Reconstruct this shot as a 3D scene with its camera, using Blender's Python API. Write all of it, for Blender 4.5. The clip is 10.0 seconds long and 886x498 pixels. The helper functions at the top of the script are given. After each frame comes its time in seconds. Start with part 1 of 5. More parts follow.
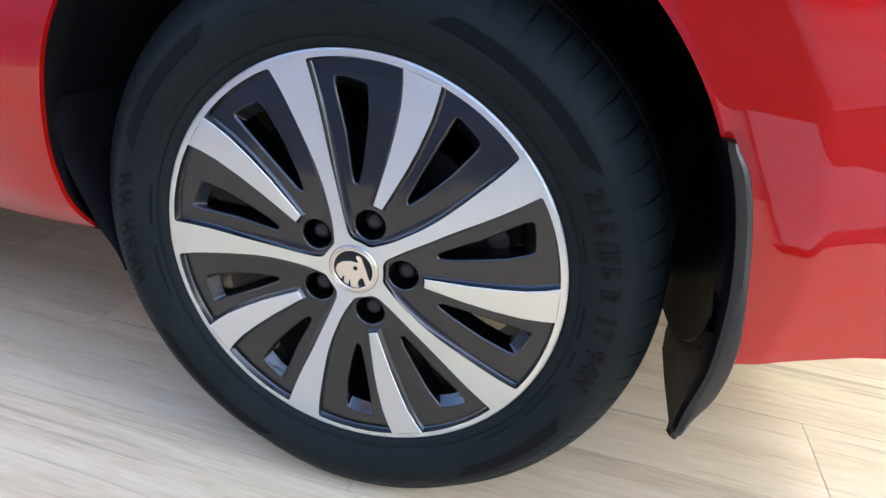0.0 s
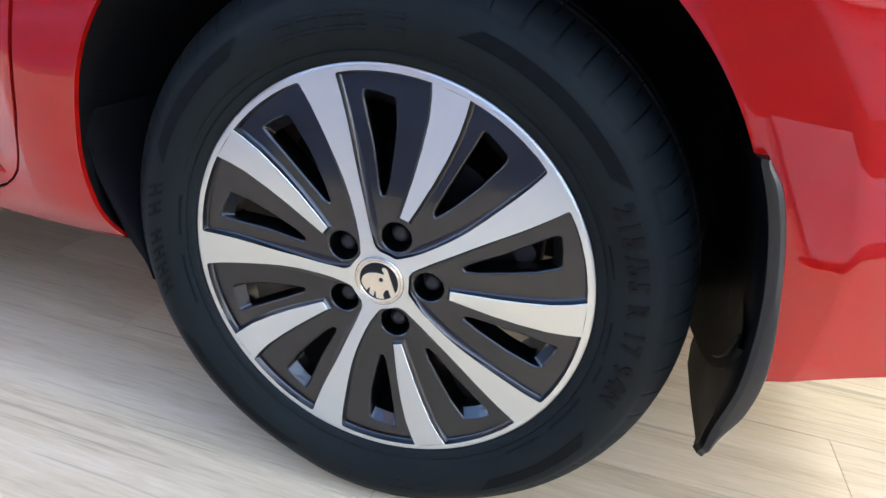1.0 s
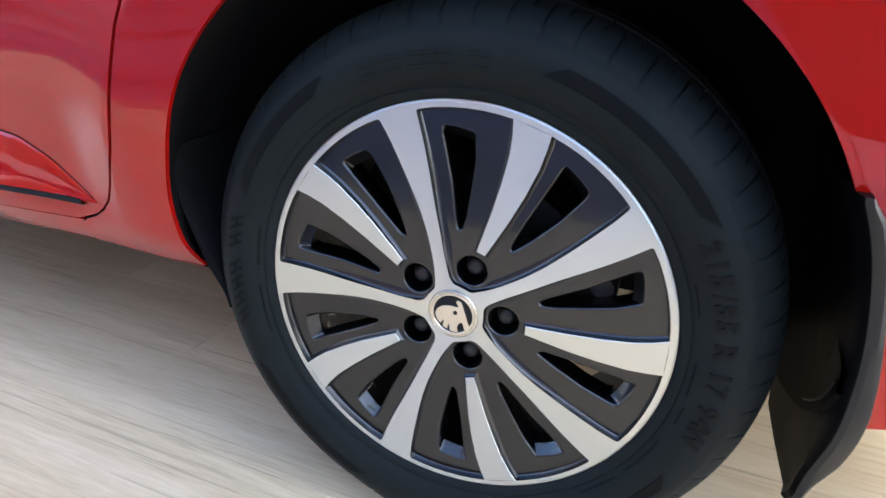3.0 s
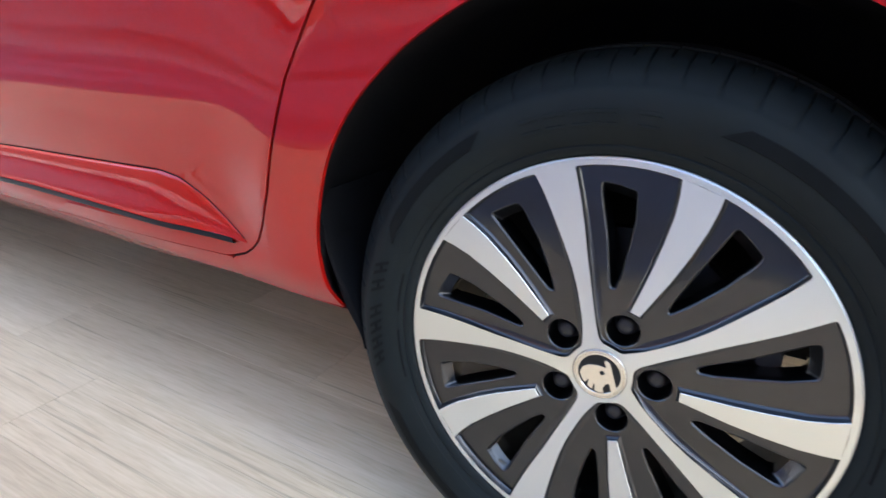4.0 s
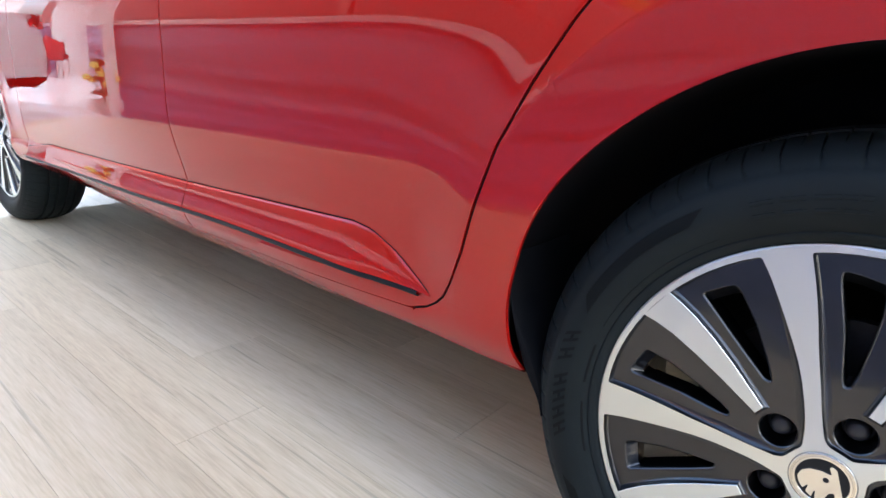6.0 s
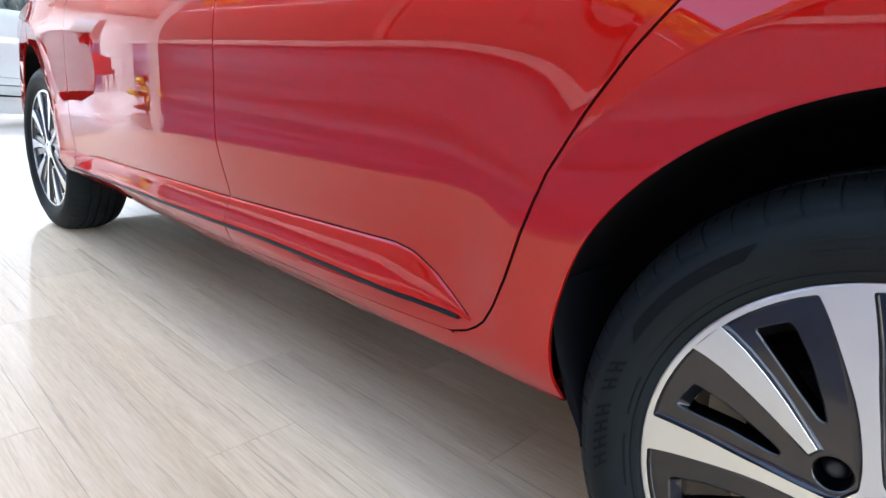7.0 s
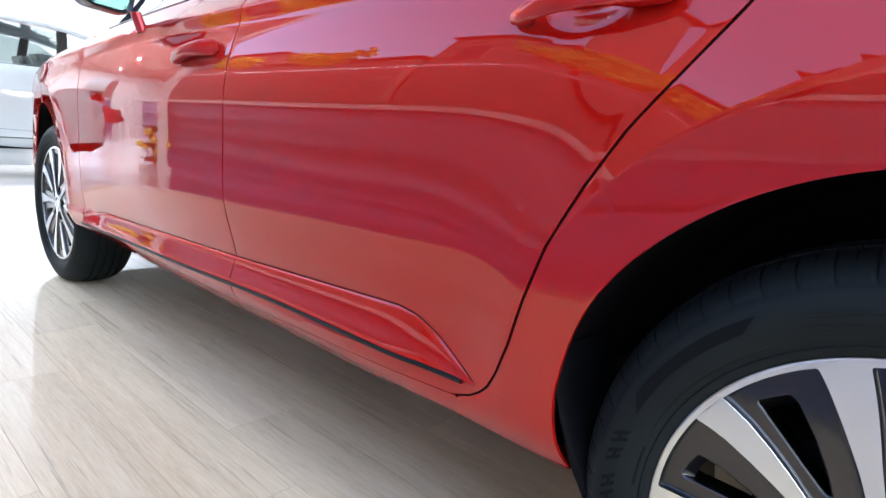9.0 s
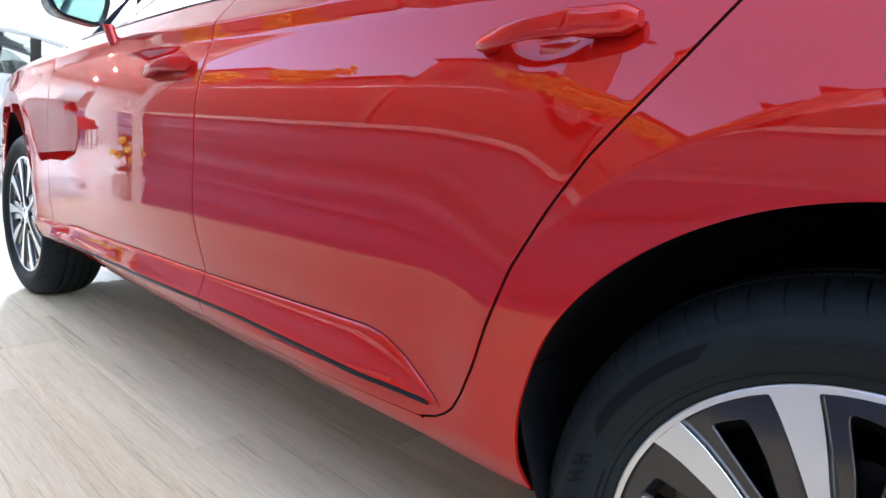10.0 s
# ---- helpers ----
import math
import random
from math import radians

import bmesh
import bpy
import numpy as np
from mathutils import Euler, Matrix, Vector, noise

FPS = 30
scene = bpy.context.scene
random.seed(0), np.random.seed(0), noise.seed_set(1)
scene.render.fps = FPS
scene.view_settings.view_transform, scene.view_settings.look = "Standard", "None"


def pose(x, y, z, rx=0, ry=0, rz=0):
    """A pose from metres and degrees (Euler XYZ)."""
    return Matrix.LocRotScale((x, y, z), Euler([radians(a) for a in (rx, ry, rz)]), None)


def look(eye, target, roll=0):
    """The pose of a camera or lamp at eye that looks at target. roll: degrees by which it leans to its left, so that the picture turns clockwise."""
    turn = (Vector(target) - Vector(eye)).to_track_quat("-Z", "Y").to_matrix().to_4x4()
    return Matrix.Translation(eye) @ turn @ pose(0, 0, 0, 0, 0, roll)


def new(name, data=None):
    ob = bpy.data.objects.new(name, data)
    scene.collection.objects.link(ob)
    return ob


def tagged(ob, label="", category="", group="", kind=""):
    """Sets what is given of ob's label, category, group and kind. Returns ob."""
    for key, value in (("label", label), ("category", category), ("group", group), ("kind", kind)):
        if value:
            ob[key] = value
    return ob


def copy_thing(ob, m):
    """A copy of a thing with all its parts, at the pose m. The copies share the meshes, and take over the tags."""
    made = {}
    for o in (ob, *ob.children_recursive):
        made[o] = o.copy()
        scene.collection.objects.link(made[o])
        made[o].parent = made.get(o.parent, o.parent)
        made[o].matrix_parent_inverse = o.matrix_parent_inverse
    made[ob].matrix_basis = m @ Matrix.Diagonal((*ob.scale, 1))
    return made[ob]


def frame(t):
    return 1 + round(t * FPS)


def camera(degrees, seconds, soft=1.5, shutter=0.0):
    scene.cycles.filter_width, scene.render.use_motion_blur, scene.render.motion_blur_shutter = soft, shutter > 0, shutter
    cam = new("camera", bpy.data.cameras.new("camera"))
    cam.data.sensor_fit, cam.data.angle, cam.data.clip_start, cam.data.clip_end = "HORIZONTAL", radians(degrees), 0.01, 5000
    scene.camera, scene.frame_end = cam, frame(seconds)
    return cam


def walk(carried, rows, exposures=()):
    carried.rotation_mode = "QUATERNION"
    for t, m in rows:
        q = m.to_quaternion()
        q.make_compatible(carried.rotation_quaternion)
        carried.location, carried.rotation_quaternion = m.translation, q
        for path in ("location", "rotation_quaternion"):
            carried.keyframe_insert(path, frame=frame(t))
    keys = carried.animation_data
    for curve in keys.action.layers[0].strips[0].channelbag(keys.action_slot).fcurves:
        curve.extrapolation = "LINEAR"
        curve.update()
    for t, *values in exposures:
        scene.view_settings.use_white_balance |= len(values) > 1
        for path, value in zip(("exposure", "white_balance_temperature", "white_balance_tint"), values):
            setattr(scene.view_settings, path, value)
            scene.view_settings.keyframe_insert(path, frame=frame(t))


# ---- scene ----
PATH = [
    (0, (0.2287, -0.5352, 0.6395), (-0.1951, 1.2113, -0.2381), 4.91),
    (0.5, (0.2237, -0.5353, 0.6435), (-0.2145, 1.2099, -0.2296), 4.67),
    (1, (0.2165, -0.5364, 0.6454), (-0.2591, 1.2036, -0.2184), 4.64),
    (1.5, (0.2131, -0.5371, 0.6462), (-0.3147, 1.1768, -0.2393), 4.37),
    (2, (0.2093, -0.5382, 0.6500), (-0.3210, 1.1912, -0.2031), 4.09),
    (3.5, (0.1507, -0.5494, 0.6616), (-0.5884, 1.1389, -0.1151), 2.60),
    (4, (0.1080, -0.5615, 0.6732), (-0.7777, 1.0779, -0.0534), 2.26),
    (4.5, (0.0764, -0.5810, 0.6737), (-0.9501, 0.9996, 0.0047), 1.69),
    (5, (0.0523, -0.5973, 0.6766), (-1.0616, 0.9388, 0.0444), 1.70),
    (5.5, (0.0342, -0.6081, 0.6832), (-1.1332, 0.8974, 0.0745), 2.43),
    (7, (0.0003, -0.6397, 0.6873), (-1.2892, 0.7985, 0.1692), 4.73),
    (7.5, (-0.0039, -0.6448, 0.6952), (-1.3120, 0.7888, 0.2120), 4.88),
    (8, (-0.0025, -0.6493, 0.7001), (-1.3277, 0.7843, 0.2660), 4.73),
    (8.5, (0.0001, -0.6524, 0.7093), (-1.3223, 0.7934, 0.3079), 4.64),
    (9, (0.0024, -0.6483, 0.7192), (-1.3232, 0.8023, 0.3465), 4.44),
    (9.5, (0.0082, -0.6485, 0.7229), (-1.2993, 0.8267, 0.3853), 5.44),
    (10, (0.0173, -0.6384, 0.7348), (-1.2660, 0.8602, 0.4071), 5.26),
]
cam = camera(73.33, 10.0, soft=1.5, shutter=0.3)
walk(cam, [(t, look(eye, target, roll)) for t, eye, target, roll in PATH], exposures=[(0, 1.15, 5250, 6), (2, 1.15, 5280, 6), (4.5, 1.15, 5480, 6), (10, 1.07, 5480, 6)])

# ---- light ----
world = bpy.data.worlds.new("sky")
scene.world = world
world.use_nodes = True
wn = world.node_tree.nodes
sky = wn.new("ShaderNodeTexSky")
sky.sky_type, sky.sun_disc = "NISHITA", False
sky.sun_elevation, sky.sun_rotation = radians(30), radians(63)
sky.air_density, sky.dust_density, sky.ozone_density = 1.0, 7.0, 0.4
world.node_tree.links.new(sky.outputs[0], wn["Background"].inputs[0])
wn["Background"].inputs[1].default_value = 0.52
sun = new("sun", bpy.data.lights.new("sun", "SUN"))
sun.data.energy, sun.data.angle, sun.data.color = 2.0, radians(9), (1.0, 0.995, 0.985)
sun.matrix_basis = look((10, 5, 6.5), (0, 0, 0))


# ---- materials ----
def material(name, color, rough=0.5, metal=0.0, coat=0.0, coat_rough=0.03, vary=0.0, scale=8.0, bump=0.0, bump_scale=60.0, spec=0.5):
    m = bpy.data.materials.new(name)
    m.use_nodes = True
    nt = m.node_tree
    b = nt.nodes["Principled BSDF"]
    b.inputs["Base Color"].default_value = (*color, 1)
    b.inputs["Roughness"].default_value = rough
    b.inputs["Metallic"].default_value = metal
    b.inputs["Coat Weight"].default_value = coat
    b.inputs["Coat Roughness"].default_value = coat_rough
    b.inputs["Specular IOR Level"].default_value = spec
    tc = nt.nodes.new("ShaderNodeTexCoord")
    if vary:
        big = nt.nodes.new("ShaderNodeTexNoise")
        big.inputs["Scale"].default_value, big.inputs["Detail"].default_value = scale, 6
        nt.links.new(tc.outputs["Object"], big.inputs["Vector"])
        ramp = nt.nodes.new("ShaderNodeMapRange")
        ramp.inputs[1].default_value, ramp.inputs[2].default_value = 0.3, 0.7
        ramp.inputs[3].default_value, ramp.inputs[4].default_value = 1 - vary, 1 + vary
        nt.links.new(big.outputs[0], ramp.inputs[0])
        mul = nt.nodes.new("ShaderNodeVectorMath")
        mul.operation = "SCALE"
        mul.inputs[0].default_value = color
        nt.links.new(ramp.outputs[0], mul.inputs["Scale"])
        nt.links.new(mul.outputs[0], b.inputs["Base Color"])
        rr = nt.nodes.new("ShaderNodeMapRange")
        rr.inputs[3].default_value, rr.inputs[4].default_value = max(rough - 0.08, 0.02), min(rough + 0.08, 1)
        nt.links.new(big.outputs[0], rr.inputs[0])
        nt.links.new(rr.outputs[0], b.inputs["Roughness"])
    if bump:
        fine = nt.nodes.new("ShaderNodeTexNoise")
        fine.inputs["Scale"].default_value, fine.inputs["Detail"].default_value = bump_scale, 5
        nt.links.new(tc.outputs["Object"], fine.inputs["Vector"])
        bp = nt.nodes.new("ShaderNodeBump")
        bp.inputs["Strength"].default_value, bp.inputs["Distance"].default_value = bump, 0.002
        nt.links.new(fine.outputs[0], bp.inputs["Height"])
        nt.links.new(bp.outputs[0], b.inputs["Normal"])
    return m


def car_paint(name, color, metal=0.0):
    """Metallic base under a clear coat, with flakes and a faint orange peel."""
    m = material(name, color, 0.5, metal, 1.0, 0.0, spec=0.0)
    nt = m.node_tree
    b = nt.nodes["Principled BSDF"]
    tc = nt.nodes.new("ShaderNodeTexCoord")
    fl = nt.nodes.new("ShaderNodeTexVoronoi")
    fl.inputs["Scale"].default_value = 900
    nt.links.new(tc.outputs["Object"], fl.inputs["Vector"])
    mix = nt.nodes.new("ShaderNodeMapRange")
    mix.inputs[3].default_value, mix.inputs[4].default_value = 0.34, 0.46
    nt.links.new(fl.outputs["Color"], mix.inputs[0])
    nt.links.new(mix.outputs[0], b.inputs["Roughness"])
    peel = nt.nodes.new("ShaderNodeTexNoise")
    peel.inputs["Scale"].default_value = 35
    nt.links.new(tc.outputs["Object"], peel.inputs["Vector"])
    bp = nt.nodes.new("ShaderNodeBump")
    bp.inputs["Strength"].default_value, bp.inputs["Distance"].default_value = 0.008, 0.001
    nt.links.new(peel.outputs[0], bp.inputs["Height"])
    nt.links.new(bp.outputs[0], b.inputs["Coat Normal"])
    b.inputs["Coat IOR"].default_value = 1.60
    # the metal flakes keep the paint's own colour at the edge as well
    b.inputs["Specular Tint"].default_value = (*[min(1.0, c * 0.7) for c in color], 1)
    return m


def wood_planks():
    """Light oak laminate: long grain along x, each plank its own tone."""
    m = material("oak_laminate", (0.5, 0.42, 0.33), 0.45, spec=0.3)
    nt = m.node_tree
    b = nt.nodes["Principled BSDF"]
    tc, oi = nt.nodes.new("ShaderNodeTexCoord"), nt.nodes.new("ShaderNodeObjectInfo")
    shift = nt.nodes.new("ShaderNodeVectorMath")
    shift.operation = "MULTIPLY_ADD"
    nt.links.new(oi.outputs["Random"], shift.inputs[0])
    shift.inputs[1].default_value = (31, 17, 9)
    nt.links.new(tc.outputs["Object"], shift.inputs[2])

    def grain(sx, sy, detail, dist):
        st = nt.nodes.new("ShaderNodeVectorMath")
        st.operation = "MULTIPLY"
        st.inputs[1].default_value = (sx, sy, 1)
        nt.links.new(shift.outputs[0], st.inputs[0])
        n = nt.nodes.new("ShaderNodeTexNoise")
        n.inputs["Scale"].default_value, n.inputs["Detail"].default_value = 1.0, detail
        n.inputs["Distortion"].default_value = dist
        nt.links.new(st.outputs[0], n.inputs["Vector"])
        return n

    broad, fine = grain(1.1, 20, 5, 0.6), grain(16, 210, 6, 0.3)
    add = nt.nodes.new("ShaderNodeMath")
    add.operation = "MULTIPLY_ADD"
    add.inputs[1].default_value = 0.55
    nt.links.new(fine.outputs[0], add.inputs[0])
    half = nt.nodes.new("ShaderNodeMath")
    half.operation = "MULTIPLY"
    half.inputs[1].default_value = 0.62
    nt.links.new(broad.outputs[0], half.inputs[0])
    nt.links.new(half.outputs[0], add.inputs[2])
    ramp = nt.nodes.new("ShaderNodeValToRGB")
    e = ramp.color_ramp.elements
    e[0].position, e[0].color = 0.36, (0.49, 0.395, 0.265, 1)
    e[1].position, e[1].color = 0.78, (0.70, 0.60, 0.44, 1)
    mid = ramp.color_ramp.elements.new(0.56)
    mid.color = (0.61, 0.51, 0.345, 1)
    nt.links.new(add.outputs[0], ramp.inputs[0])
    tone = nt.nodes.new("ShaderNodeMapRange")
    tone.inputs[3].default_value, tone.inputs[4].default_value = 0.93, 1.05
    nt.links.new(oi.outputs["Random"], tone.inputs[0])
    mul = nt.nodes.new("ShaderNodeVectorMath")
    mul.operation = "SCALE"
    nt.links.new(ramp.outputs[0], mul.inputs[0])
    nt.links.new(tone.outputs[0], mul.inputs["Scale"])
    streak = grain(2.2, 105, 5, 0.7)
    thin = nt.nodes.new("ShaderNodeMapRange")
    thin.inputs[1].default_value, thin.inputs[2].default_value = 0.60, 0.70
    thin.inputs[3].default_value, thin.inputs[4].default_value = 1.0, 0.72
    nt.links.new(streak.outputs[0], thin.inputs[0])
    dark = nt.nodes.new("ShaderNodeVectorMath")
    dark.operation = "SCALE"
    nt.links.new(mul.outputs[0], dark.inputs[0])
    nt.links.new(thin.outputs[0], dark.inputs["Scale"])
    nt.links.new(dark.outputs[0], b.inputs["Base Color"])
    rr = nt.nodes.new("ShaderNodeMapRange")
    rr.inputs[3].default_value, rr.inputs[4].default_value = 0.36, 0.50
    nt.links.new(fine.outputs[0], rr.inputs[0])
    nt.links.new(rr.outputs[0], b.inputs["Roughness"])
    bp = nt.nodes.new("ShaderNodeBump")
    bp.inputs["Strength"].default_value, bp.inputs["Distance"].default_value = 0.15, 0.001
    nt.links.new(fine.outputs[0], bp.inputs["Height"])
    nt.links.new(bp.outputs[0], b.inputs["Normal"])
    return m


def brushed_alloy():
    """Lathe-turned alloy: fine rings round the wheel's axis."""
    m = material("turned_alloy", (0.70, 0.74, 0.75), 0.28, 1.0)
    nt = m.node_tree
    b = nt.nodes["Principled BSDF"]
    tc = nt.nodes.new("ShaderNodeTexCoord")
    flat = nt.nodes.new("ShaderNodeVectorMath")
    flat.operation = "MULTIPLY"
    flat.inputs[1].default_value = (1, 0, 1)
    nt.links.new(tc.outputs["Object"], flat.inputs[0])
    ln = nt.nodes.new("ShaderNodeVectorMath")
    ln.operation = "LENGTH"
    nt.links.new(flat.outputs[0], ln.inputs[0])
    n = nt.nodes.new("ShaderNodeTexNoise")
    n.noise_dimensions = "1D"
    n.inputs["Scale"].default_value, n.inputs["Detail"].default_value = 1500, 2
    nt.links.new(ln.outputs["Value"], n.inputs["W"])
    bp = nt.nodes.new("ShaderNodeBump")
    bp.inputs["Strength"].default_value, bp.inputs["Distance"].default_value = 0.003, 0.0003
    nt.links.new(n.outputs[0], bp.inputs["Height"])
    nt.links.new(bp.outputs[0], b.inputs["Normal"])
    rr = nt.nodes.new("ShaderNodeMapRange")
    rr.inputs[3].default_value, rr.inputs[4].default_value = 0.34, 0.40
    nt.links.new(n.outputs[0], rr.inputs[0])
    nt.links.new(rr.outputs[0], b.inputs["Roughness"])
    # the way across the grooves: straight out from the axis
    out = nt.nodes.new("ShaderNodeVectorTransform")
    out.vector_type, out.convert_from, out.convert_to = "VECTOR", "OBJECT", "WORLD"
    nt.links.new(flat.outputs[0], out.inputs[0])
    nt.links.new(out.outputs[0], b.inputs["Tangent"])
    b.inputs["Anisotropic"].default_value = 0.8
    return m


def glowing(name, color, strength):
    m = bpy.data.materials.new(name)
    m.use_nodes = True
    b = m.node_tree.nodes["Principled BSDF"]
    b.inputs["Emission Color"].default_value = (*color, 1)
    b.inputs["Emission Strength"].default_value = strength
    return m


RED = car_paint("red_paint", (0.42, 0.0056, 0.0028), 0.40)
WHITE_PAINT = car_paint("silver_white_paint", (0.40, 0.44, 0.47))
ALLOY = brushed_alloy()
GUNMETAL = material("gunmetal_lacquer", (0.031, 0.0325, 0.037), 0.36, 1.0, 1.0, 0.012, vary=0.05, scale=60)
RUBBER = material("tyre_rubber", (0.0105, 0.0138, 0.0145), 0.60, vary=0.15, scale=12, bump=0.08, bump_scale=300, spec=0.12)
RUBBER_MARK = material("tyre_band", (0.0030, 0.0044, 0.0050), 0.62, vary=0.15, scale=12, spec=0.12)
# letters are sidewall rubber too, darkened for the sheen they lack
RUBBER_DARK = material("tyre_lettering", (0.002, 0.0025, 0.003), 0.6, spec=0.2)
BLACK = material("black_plastic", (0.003, 0.003, 0.0035), 0.38, vary=0.2, scale=15, bump=0.05, bump_scale=400, spec=0.07)
# the flap's black plastic, made lighter for the sky highlight on its rib
LIT_PLASTIC = material("lit_black_plastic", (0.011, 0.012, 0.013), 0.42, vary=0.1, scale=20, bump=0.05, bump_scale=500, spec=0.5)
LINER = material("liner_felt", (0.0065, 0.0065, 0.0072), 0.85, vary=0.2, scale=20, bump=0.2, bump_scale=200, spec=0.10)
GLOSS_BLACK = material("gloss_black", (0.006, 0.006, 0.007), 0.22)
STRIP_BLACK = material("strip_black", (0.008, 0.009, 0.011), 0.4, spec=0.25)
MIRROR = material("mirror_glass", (0.03, 0.062, 0.075), 0.02, 1.0)
DARK_STEEL = material("dark_steel", (0.04, 0.04, 0.042), 0.45, 0.7, vary=0.2, scale=40)
BOLT = material("bolt_cap", (0.030, 0.031, 0.034), 0.32, 0.3, spec=0.5)
CAP_SILVER = material("cap_silver", (0.75, 0.73, 0.68), 0.22, 1.0)
GLASS_DARK = material("tinted_glass", (0.02, 0.025, 0.028), 0.03, coat=0.3)
GLASS = material("clear_glass", (0.93, 0.96, 0.95), 0.0, coat=1.0, coat_rough=0.0, spec=0.0)
GLASS.node_tree.nodes["Principled BSDF"].inputs["Transmission Weight"].default_value = 1.0
GLASS.node_tree.nodes["Principled BSDF"].inputs["IOR"].default_value = 1.01
GLASS_FAR = material("tinted_clear_glass", (0.27, 0.34, 0.34), 0.0, coat=1.0, coat_rough=0.0, spec=0.0)
GLASS_FAR.node_tree.nodes["Principled BSDF"].inputs["Transmission Weight"].default_value = 1.0
GLASS_FAR.node_tree.nodes["Principled BSDF"].inputs["IOR"].default_value = 1.01
LAMP_RED = material("lamp_red", (0.5, 0.005, 0.008), 0.1, coat=1.0)
WALL_WHITE = material("white_wall", (0.8, 0.79, 0.77), 0.6, vary=0.03, scale=2, bump=0.05, bump_scale=120)
TILE_WHITE = material("white_floor_tile", (0.72, 0.70, 0.67), 0.18, vary=0.05, scale=1.5)
# grey asphalt; the blue of skylight in shade is put into its colour
SKYLIT_ASPHALT = material("skylit_asphalt", (0.062, 0.084, 0.160), 0.42, vary=0.75, scale=1.2, bump=0.5, bump_scale=150)
# long streaks, for the bands mirrored in the doors
lane = SKYLIT_ASPHALT.node_tree.nodes.new("ShaderNodeMapping")
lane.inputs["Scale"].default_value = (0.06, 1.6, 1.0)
for link in list(SKYLIT_ASPHALT.node_tree.links):
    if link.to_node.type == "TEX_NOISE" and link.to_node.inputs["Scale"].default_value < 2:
        SKYLIT_ASPHALT.node_tree.links.new(link.from_socket, lane.inputs["Vector"])
        SKYLIT_ASPHALT.node_tree.links.new(lane.outputs["Vector"], link.to_node.inputs["Vector"])
ALUMINIUM = material("bright_aluminium", (0.92, 0.92, 0.93), 0.2, 1.0)
KERB = material("painted_kerb", (0.75, 0.75, 0.73), 0.7, vary=0.08, scale=4)
OAK = wood_planks()


# ---- building helpers ----
def mesh_of(bm, name, mats, smooth=True):
    me = bpy.data.meshes.new(name)
    bmesh.ops.recalc_face_normals(bm, faces=bm.faces)
    bm.to_mesh(me)
    bm.free()
    for m in mats if isinstance(mats, (list, tuple)) else [mats]:
        me.materials.append(m)
    if smooth:
        me.shade_smooth()
        me.set_sharp_from_angle(angle=radians(32))
    return me


def part(name, bm, mats, parent=None, label="", smooth=True):
    ob = new(name, mesh_of(bm, name, mats, smooth))
    if parent is not None:
        ob.parent = parent
    if label:
        ob["label"] = label
    return ob


def thing(name, label, category, group="", m=None):
    ob = tagged(new(name), label, category, group)
    if m is not None:
        ob.matrix_basis = m
    return ob


def box(bm, x0, x1, y0, y1, z0, z1, bevel=0.0):
    g = bmesh.ops.create_cube(bm, size=1.0, matrix=Matrix.Translation(((x0 + x1) / 2, (y0 + y1) / 2, (z0 + z1) / 2)) @ Matrix.Diagonal((x1 - x0, y1 - y0, z1 - z0, 1)))
    if bevel:
        edges = {e for v in g["verts"] for e in v.link_edges}
        bmesh.ops.bevel(bm, geom=list(edges), offset=bevel, segments=2, affect="EDGES")
    return bm


def boxed(*args, **kw):
    return box(bmesh.new(), *args, **kw)


def grid_mesh(bm, rows, closed_u=False, closed_v=False, mat=0):
    """Quads over rows of points (all rows equally long)."""
    vs = [[bm.verts.new(p) for p in row] for row in rows]
    n, k = len(vs), len(vs[0])
    for i in range(n if closed_v else n - 1):
        for j in range(k if closed_u else k - 1):
            try:
                bm.faces.new((vs[i][j], vs[i][(j + 1) % k], vs[(i + 1) % n][(j + 1) % k], vs[(i + 1) % n][j])).material_index = mat
            except ValueError:
                pass
    return vs


def lathe(bm, profile, n=96, centre=(0, 0, 0), mat=0, closed=False):
    """Turns (radius, y) pairs round the y axis."""
    rows = []
    for i in range(n):
        a = 2 * math.pi * i / n
        rows.append([(centre[0] + r * math.cos(a), centre[1] + y, centre[2] + r * math.sin(a)) for r, y in profile])
    return grid_mesh(bm, rows, closed_u=closed, closed_v=True, mat=mat)


def spline(pairs):
    """A natural cubic spline through (x, y) pairs, straight beyond its ends."""
    xs, ys = (np.array(v, float) for v in zip(*sorted(pairs)))
    n = len(xs)
    h = np.diff(xs)
    a, rhs = np.eye(n), np.zeros(n)
    for i in range(1, n - 1):
        a[i, i - 1:i + 2] = h[i - 1], 2 * (h[i - 1] + h[i]), h[i]
        rhs[i] = 6 * ((ys[i + 1] - ys[i]) / h[i] - (ys[i] - ys[i - 1]) / h[i - 1])
    m = np.linalg.solve(a, rhs)

    def f(x):
        x = min(max(x, xs[0]), xs[-1])
        i = min(max(int(np.searchsorted(xs, x)) - 1, 0), n - 2)
        u, w = xs[i + 1] - x, x - xs[i]
        return float((m[i] * u ** 3 + m[i + 1] * w ** 3) / (6 * h[i]) + (ys[i] / h[i] - m[i] * h[i] / 6) * u + (ys[i + 1] / h[i] - m[i + 1] * h[i] / 6) * w)
    return f


def line(pairs):
    xs, ys = zip(*sorted(pairs))
    return lambda x: float(np.interp(x, xs, ys))


def smooth(t):
    t = min(max(t, 0.0), 1.0)
    return t * t * (3 - 2 * t)


